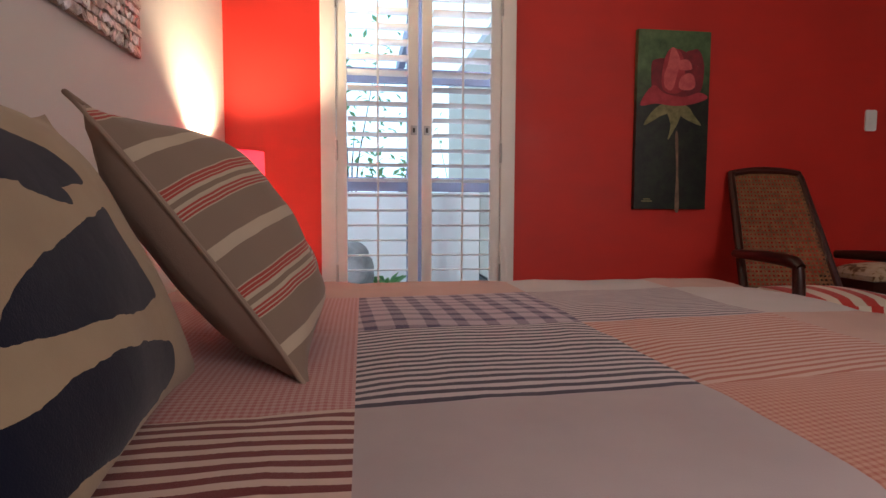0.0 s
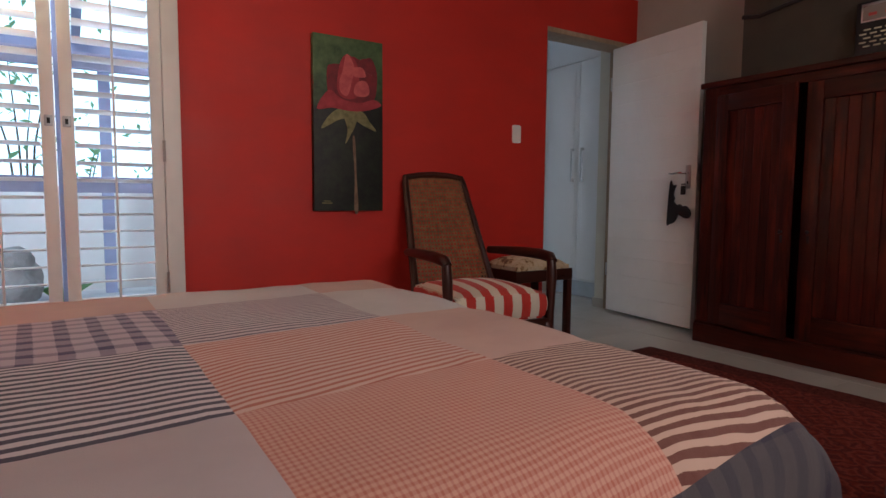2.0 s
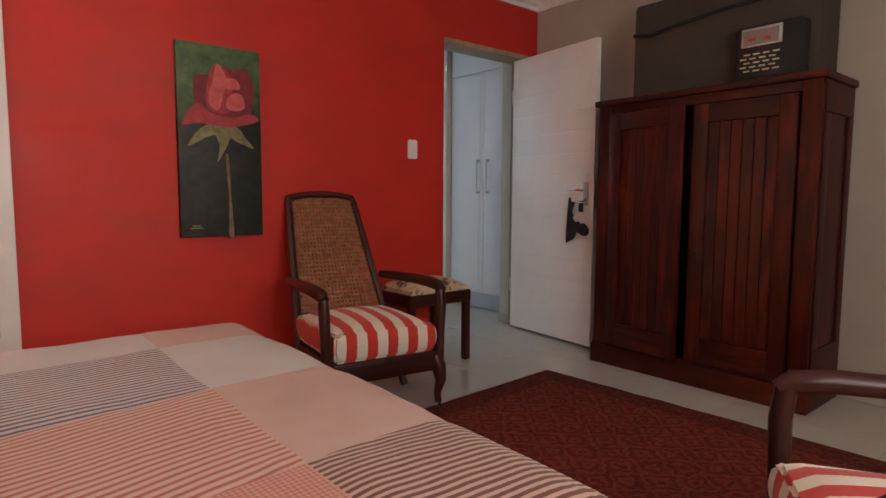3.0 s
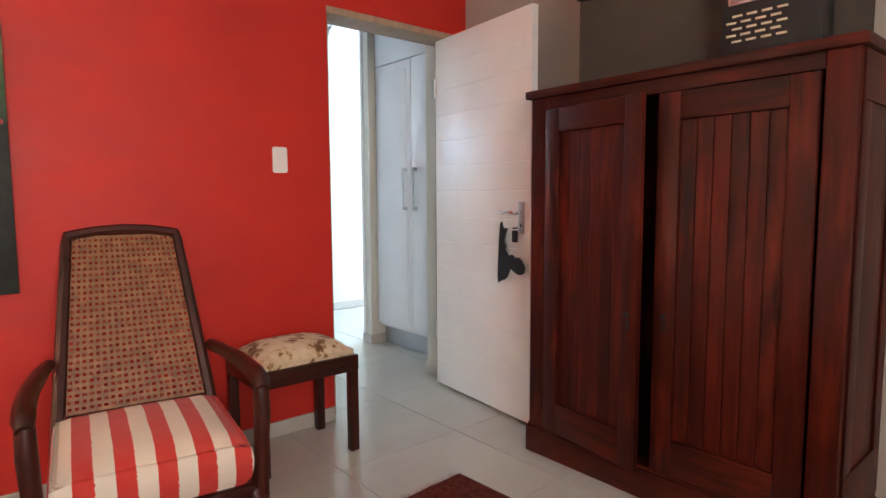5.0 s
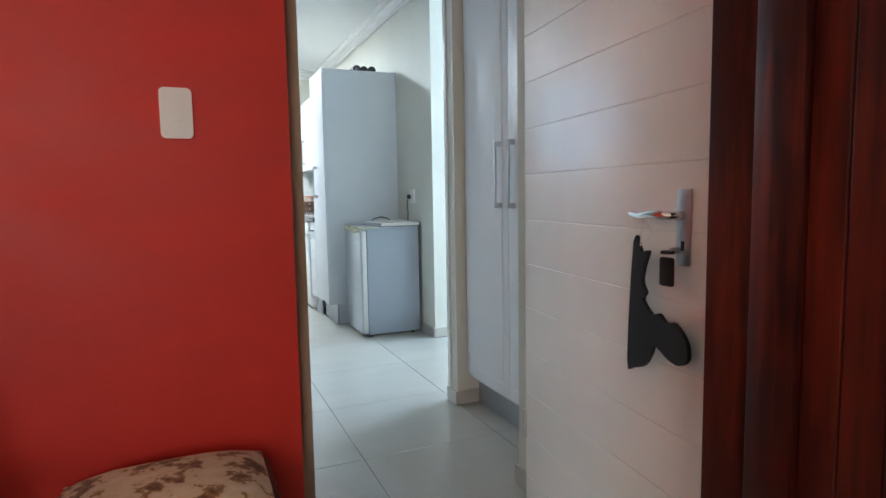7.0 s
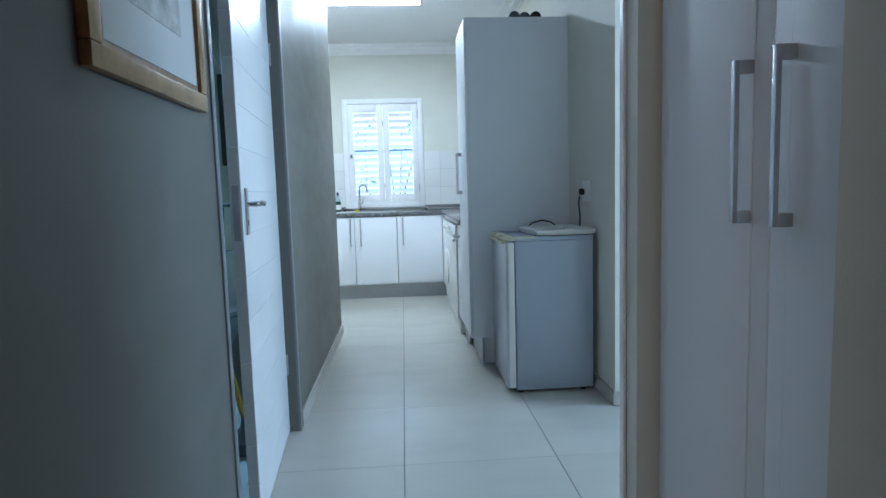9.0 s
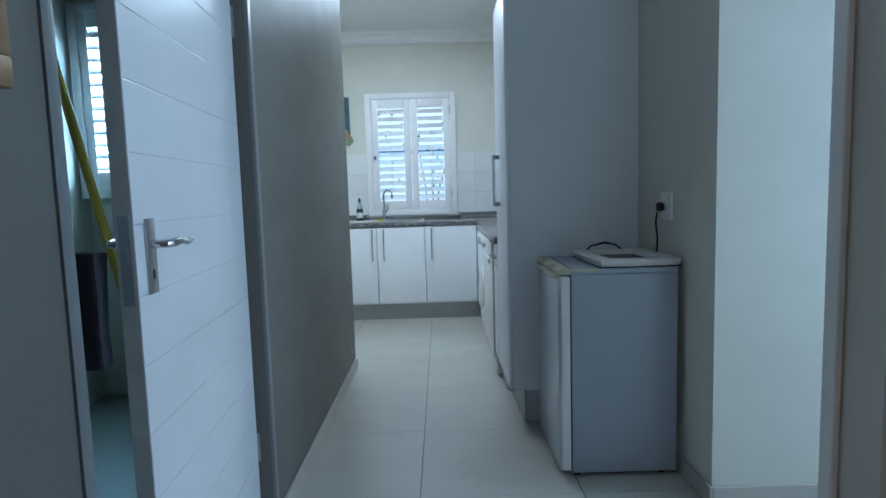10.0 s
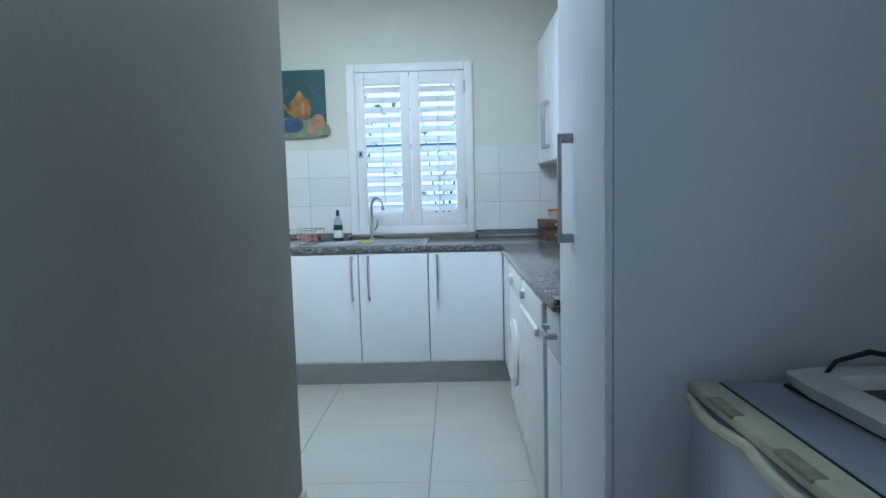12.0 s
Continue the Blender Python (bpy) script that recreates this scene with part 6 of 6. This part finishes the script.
frame_round(kwin, KW[0], KW[1], YK + 0.12, YK + 0.165, KW[2], KW[3], 0.05, "sash", mat_beam)
part("sash", boxed(KW[0] + 0.05, KW[1] - 0.05, YK + 0.125, YK + 0.16, 1.60, 1.64), mat_beam, kwin)

# ---- ceiling light ----
fitting = thing("ceiling_light", "lit fluorescent batten light on the kitchen ceiling", "light", (3.2, 7.75, CK))
part("batten", boxed(-0.61, 0.61, -0.03, 0.03, -0.045, -0.001, bevel=0.004), mat_white_gloss, fitting)
tube = part("tube", sweep(bmesh.new(), ((-0.58, 0, -0.062), (0.58, 0, -0.062)), 0.013, 12), mat_tube, fitting, "glowing white tube")
for x in (-0.60, 0.58):
    part("end_cap", boxed(x, x + 0.02, -0.02, 0.02, -0.08, -0.045, bevel=0.003), mat_pale_plastic, fitting)

# side-room window and bathroom window
nwin = thing("window_nook", "white framed window of the side room", "window")
nwin["kind"] = "structure"
for a, b, c, d in ((4.4, 5.3, 0.6, 0.66), (4.4, 5.3, 2.14, 2.2), (4.4, 4.46, 0.66, 2.14), (5.24, 5.3, 0.66, 2.14), (4.83, 4.87, 0.66, 2.14)):
    part("frame", boxed(6.99, 7.05, a, b, c, d, bevel=0.003), mat_shutter, nwin)
bwin = thing("window_bathroom", "small shuttered bathroom window", "window")
bwin["kind"] = "structure"
frame_round(bwin, 1.57, 2.17, 6.81, 6.919, 1.22, 2.32, 0.05)
shutter_leaf(bwin, 1.62, 2.12, 6.84, 1.27, 2.27, ((1.37, 2.19),), 0.07, 46, stile=0.05, depth=0.072)
screen = thing("shower_screen", "clear glass shower screen with a dark edge strip", "shower screen")
part("edge_strip", boxed(2.445, 2.47, 5.205, 5.235, 0.005, 2.0, bevel=0.003), mat_kick, screen)
part("glass", boxed(1.552, 2.444, 5.217, 5.223, 0.02, 1.98), mat_glass, screen, smooth=False)
towel = thing("hand_towel", "dark hand towel hanging from the inner door lever", "towel", (2.972, 4.515, 0.87))
bm = bmesh.new()
box(bm, -0.024, 0.020, -0.008, 0.034, 0, 0.232, bevel=0.008)
bmesh.ops.subdivide_edges(bm, edges=bm.edges[:], cuts=5, use_grid_fill=True)
for v in bm.verts:
    v.co.x += 0.010 * noise.noise((v.co.y * 40, v.co.z * 6, 1))
    v.co.y += 0.006 * noise.noise((v.co.z * 12, v.co.x * 20, 4))
part("cloth", bm, plain("dark grey towelling", (0.035, 0.033, 0.04, 1), 0.95, vary=0.2, grain=300, bump=0.5), towel)


# ---- garden beyond the glazed door ----
structure("patio", boxed(-6, 1.44, 3.06, 6.6, -0.30, -0.05, bevel=0.01), mat_concrete, "pale grey paved patio slab outside the garden door", "patio")
solid("garden_wall", boxed(-8, 1.44, 6.9, 7.15, -0.3, 1.0, bevel=0.02), mat_garden_wall, "white rendered low garden wall", "wall", kind="structure")
boulder = bmesh.new()
bmesh.ops.create_icosphere(boulder, subdivisions=4, radius=0.42)
for v in boulder.verts:
    n0 = v.co.normalized()
    v.co += n0 * (0.10 * noise.noise(n0 * 1.6) + 0.025 * noise.noise(n0 * 6))
    v.co.z *= 0.72
    v.co.z = max(v.co.z, -0.22)
bmesh.ops.translate(boulder, vec=(-0.25, 5.75, 0.17), verts=boulder.verts)
solid("boulder", boulder, mat_stone, "rounded grey boulder lying on the patio", "boulder")


def shrub(name, label, at, radius, height, count, seed, trunk=0.0):
    rng = random.Random(seed)
    s = thing(name, label, "plant", at)
    stem = bmesh.new()
    for k in range(4):
        a = rng.uniform(0, math.tau)
        r = radius * rng.uniform(0.3, 0.7)
        sweep(stem, ((0, 0, 0), (0.3 * r * math.cos(a), 0.3 * r * math.sin(a), height * 0.45), (r * math.cos(a), r * math.sin(a), height * rng.uniform(0.7, 0.95))), (0.022, 0.014, 0.005), 6)
    part("stem", stem, mat_trunk, s)
    leaves = bmesh.new()
    for k in range(count):
        a, e = rng.uniform(0, math.tau), rng.uniform(-0.5, 1.0)
        rr = radius * rng.uniform(0.35, 1.0) * (1 + 0.4 * noise.noise((a * 1.3, e * 2, seed)))
        c = Vector((rr * math.cos(a), rr * math.sin(a), trunk + (height - trunk) * (0.5 + 0.5 * e)))
        m = Matrix.Translation(c) @ Euler((rng.uniform(-1, 1), rng.uniform(-1, 1), rng.uniform(0, 6))).to_matrix().to_4x4()
        q = rng.uniform(0.05, 0.11)
        leaves.faces.new([leaves.verts.new(m @ Vector(p)) for p in ((-q, 0, 0), (0, -q * 0.4, q * 0.12), (q, 0, 0), (0, q * 0.4, q * 0.12))])
    part("crown", leaves, mat_foliage, s, "loose green leaves", smooth=False)
    return s


shrub("shrub", "leafy green shrub behind the low garden wall", (-0.9, 8.0, -0.3), 0.6, 1.75, 150, 3)
shrub("shrub", "leafy green shrub behind the low garden wall", (0.35, 8.1, -0.3), 0.55, 1.9, 150, 5)
shrub("tree", "young garden tree with a thin open crown", (-0.2, 9.9, -0.3), 1.2, 4.2, 200, 8, 1.4)
shrub("tree", "young garden tree with a thin open crown", (-3.0, 9.9, -0.3), 1.4, 4.4, 200, 11, 1.4)
shrub("shrub", "leafy green shrub outside the kitchen window", (2.2, 13.4, -0.3), 1.2, 3.2, 110, 21)
shrub("shrub", "leafy green shrub outside the kitchen window", (3.5, 13.8, -0.3), 1.2, 3.4, 110, 22)
shrub("shrub", "leafy green shrub outside the kitchen window", (4.7, 13.5, -0.3), 1.2, 3.2, 110, 23)
agave = thing("agave", "low spiky plant beside the boulder", "plant", (0.25, 5.95, -0.05))
rng = random.Random(6)
for k in range(11):
    a = k * 2.4
    ln = rng.uniform(0.18, 0.30)
    bm = bmesh.new()
    sweep(bm, ((0.02 * math.cos(a), 0.02 * math.sin(a), 0), (0.6 * ln * math.cos(a), 0.6 * ln * math.sin(a), 0.12), (ln * math.cos(a), ln * math.sin(a), rng.uniform(0.06, 0.2))), (0.012, 0.016, 0.002), 6, 1.6)
    part("leaf", bm, mat_foliage, agave)
pergola = thing("pergola", "blue grey painted pergola beams over the patio", "pergola")
for k in range(4):
    x = -2.0 + k * 0.8
    part("beam", boxed(x, x + 0.07, 3.25, 6.7, 2.32, 2.46, bevel=0.004), mat_beam, pergola)
part("cross_beam", boxed(-2.4, 1.15, 6.3, 6.4, 2.18, 2.32, bevel=0.004), mat_beam, pergola)
for x in (-2.2, 0.6):
    part("post", boxed(x, x + 0.1, 6.3, 6.4, -0.05, 2.18, bevel=0.004), mat_beam, pergola)
solid("boundary_wall", boxed(-14, 16, 16.5, 16.75, -0.3, 1.0, bevel=0.02), mat_garden_wall, "white boundary wall at the garden's end", "wall", kind="structure")
# added unseen wall, a pale face meant to brighten the kitchen shutter gaps
solid("kitchen_yard_wall", boxed(1.2, 9, 12.2, 12.4, -0.3, 0.5, bevel=0.02), mat_garden_wall, "low white wall added outside the kitchen", "wall", kind="structure")
structure("backdrop", boxed(-90, 90, 75, 75.2, -2, 60), mat_haze, "bright hazy summer sky beyond the garden", "sky")


# ---- pieces of the floor and the wall tiling ----
bm = bmesh.new()
box(bm, XL - 0.1, 4.2, YB - 0.1, YP, -0.06, -0.0028)
box(bm, 1.5, 7.05, YP, YK + 0.1, -0.06, -0.0028)
floor = structure("floor", bm, mat_grout, "cream glazed floor tiles with thin grey joints", "floor")
PX, PY, PITCH = 3.545, 3.65, 0.645
tile = bmesh.new()
box(tile, -PITCH / 2 + 0.002, PITCH / 2 - 0.002, -PITCH / 2 + 0.0007, PITCH / 2 - 0.0007, -0.012, 0.0, bevel=0.0012)
tile_data = to_mesh("floor_tile", tile, mat_floor_tile)
for i in range(-7, 6):
    for j in range(-8, 10):
        x, y = PX + (i + 0.5) * PITCH, PY + (j + 0.5) * PITCH
        if x - 0.32 > 7.0 or x + 0.32 < XL or y + 0.32 < YB or y - 0.32 > YK:
            continue
        if y < 2.6 and x > 4.4:
            continue
        if x < 1.5 and y > 2.95:
            continue
        shared("floor_tile", tile_data, floor, (x, y, 0))

bm = bmesh.new()
box(bm, 2.0, KW[0] - 0.005, YK - 0.0035, YK - 0.001, 0.926, 1.60)
box(bm, KW[1] + 0.005, XS, YK - 0.0035, YK - 0.001, 0.926, 1.60)
splash = structure("splashback", bm, mat_grout, "white glazed wall tiles above the worktop", "tiling")
TW, TH = 0.30, 0.2065


def wall_tile(w, h):
    bm = bmesh.new()
    box(bm, -w / 2 + 0.0007, w / 2 - 0.0007, -0.004, 0.004, -h / 2 + 0.0007, h / 2 - 0.0007, bevel=0.001)
    return to_mesh("wall_tile", bm, mat_splash_tile)


full = wall_tile(TW, TH)
for r in range(3):
    z = 1.601 - (r + 0.5) * TH
    x = KW[1] + 0.006
    for w in (0.185, TW, TW, 0.10):
        if x + w < XS + 0.02:
            shared("wall_tile", full if w == TW else wall_tile(w, TH), splash, (x + w / 2, YK - 0.006, z))
        x += w
    x = KW[0] - 0.006
    for k in range(3):
        shared("wall_tile", full, splash, (x - TW / 2 - k * TW, YK - 0.006, z))
splash_side = structure("splashback_side", boxed(XS - 0.0035, XS - 0.001, 6.8, YK - 0.01, 0.926, 1.60), mat_grout, "white glazed wall tiles below the wall cabinet", "tiling")
bm = bmesh.new()
box(bm, -0.004, 0.004, -TW / 2 + 0.0007, TW / 2 - 0.0007, -TH / 2 + 0.0007, TH / 2 - 0.0007, bevel=0.001)
side_tile = to_mesh("wall_tile", bm, mat_splash_tile)
for r in range(3):
    for k in range(8):
        shared("wall_tile", side_tile, splash_side, (XS - 0.006, YK - 0.012 - (k + 0.5) * TW, 1.601 - (r + 0.5) * TH))
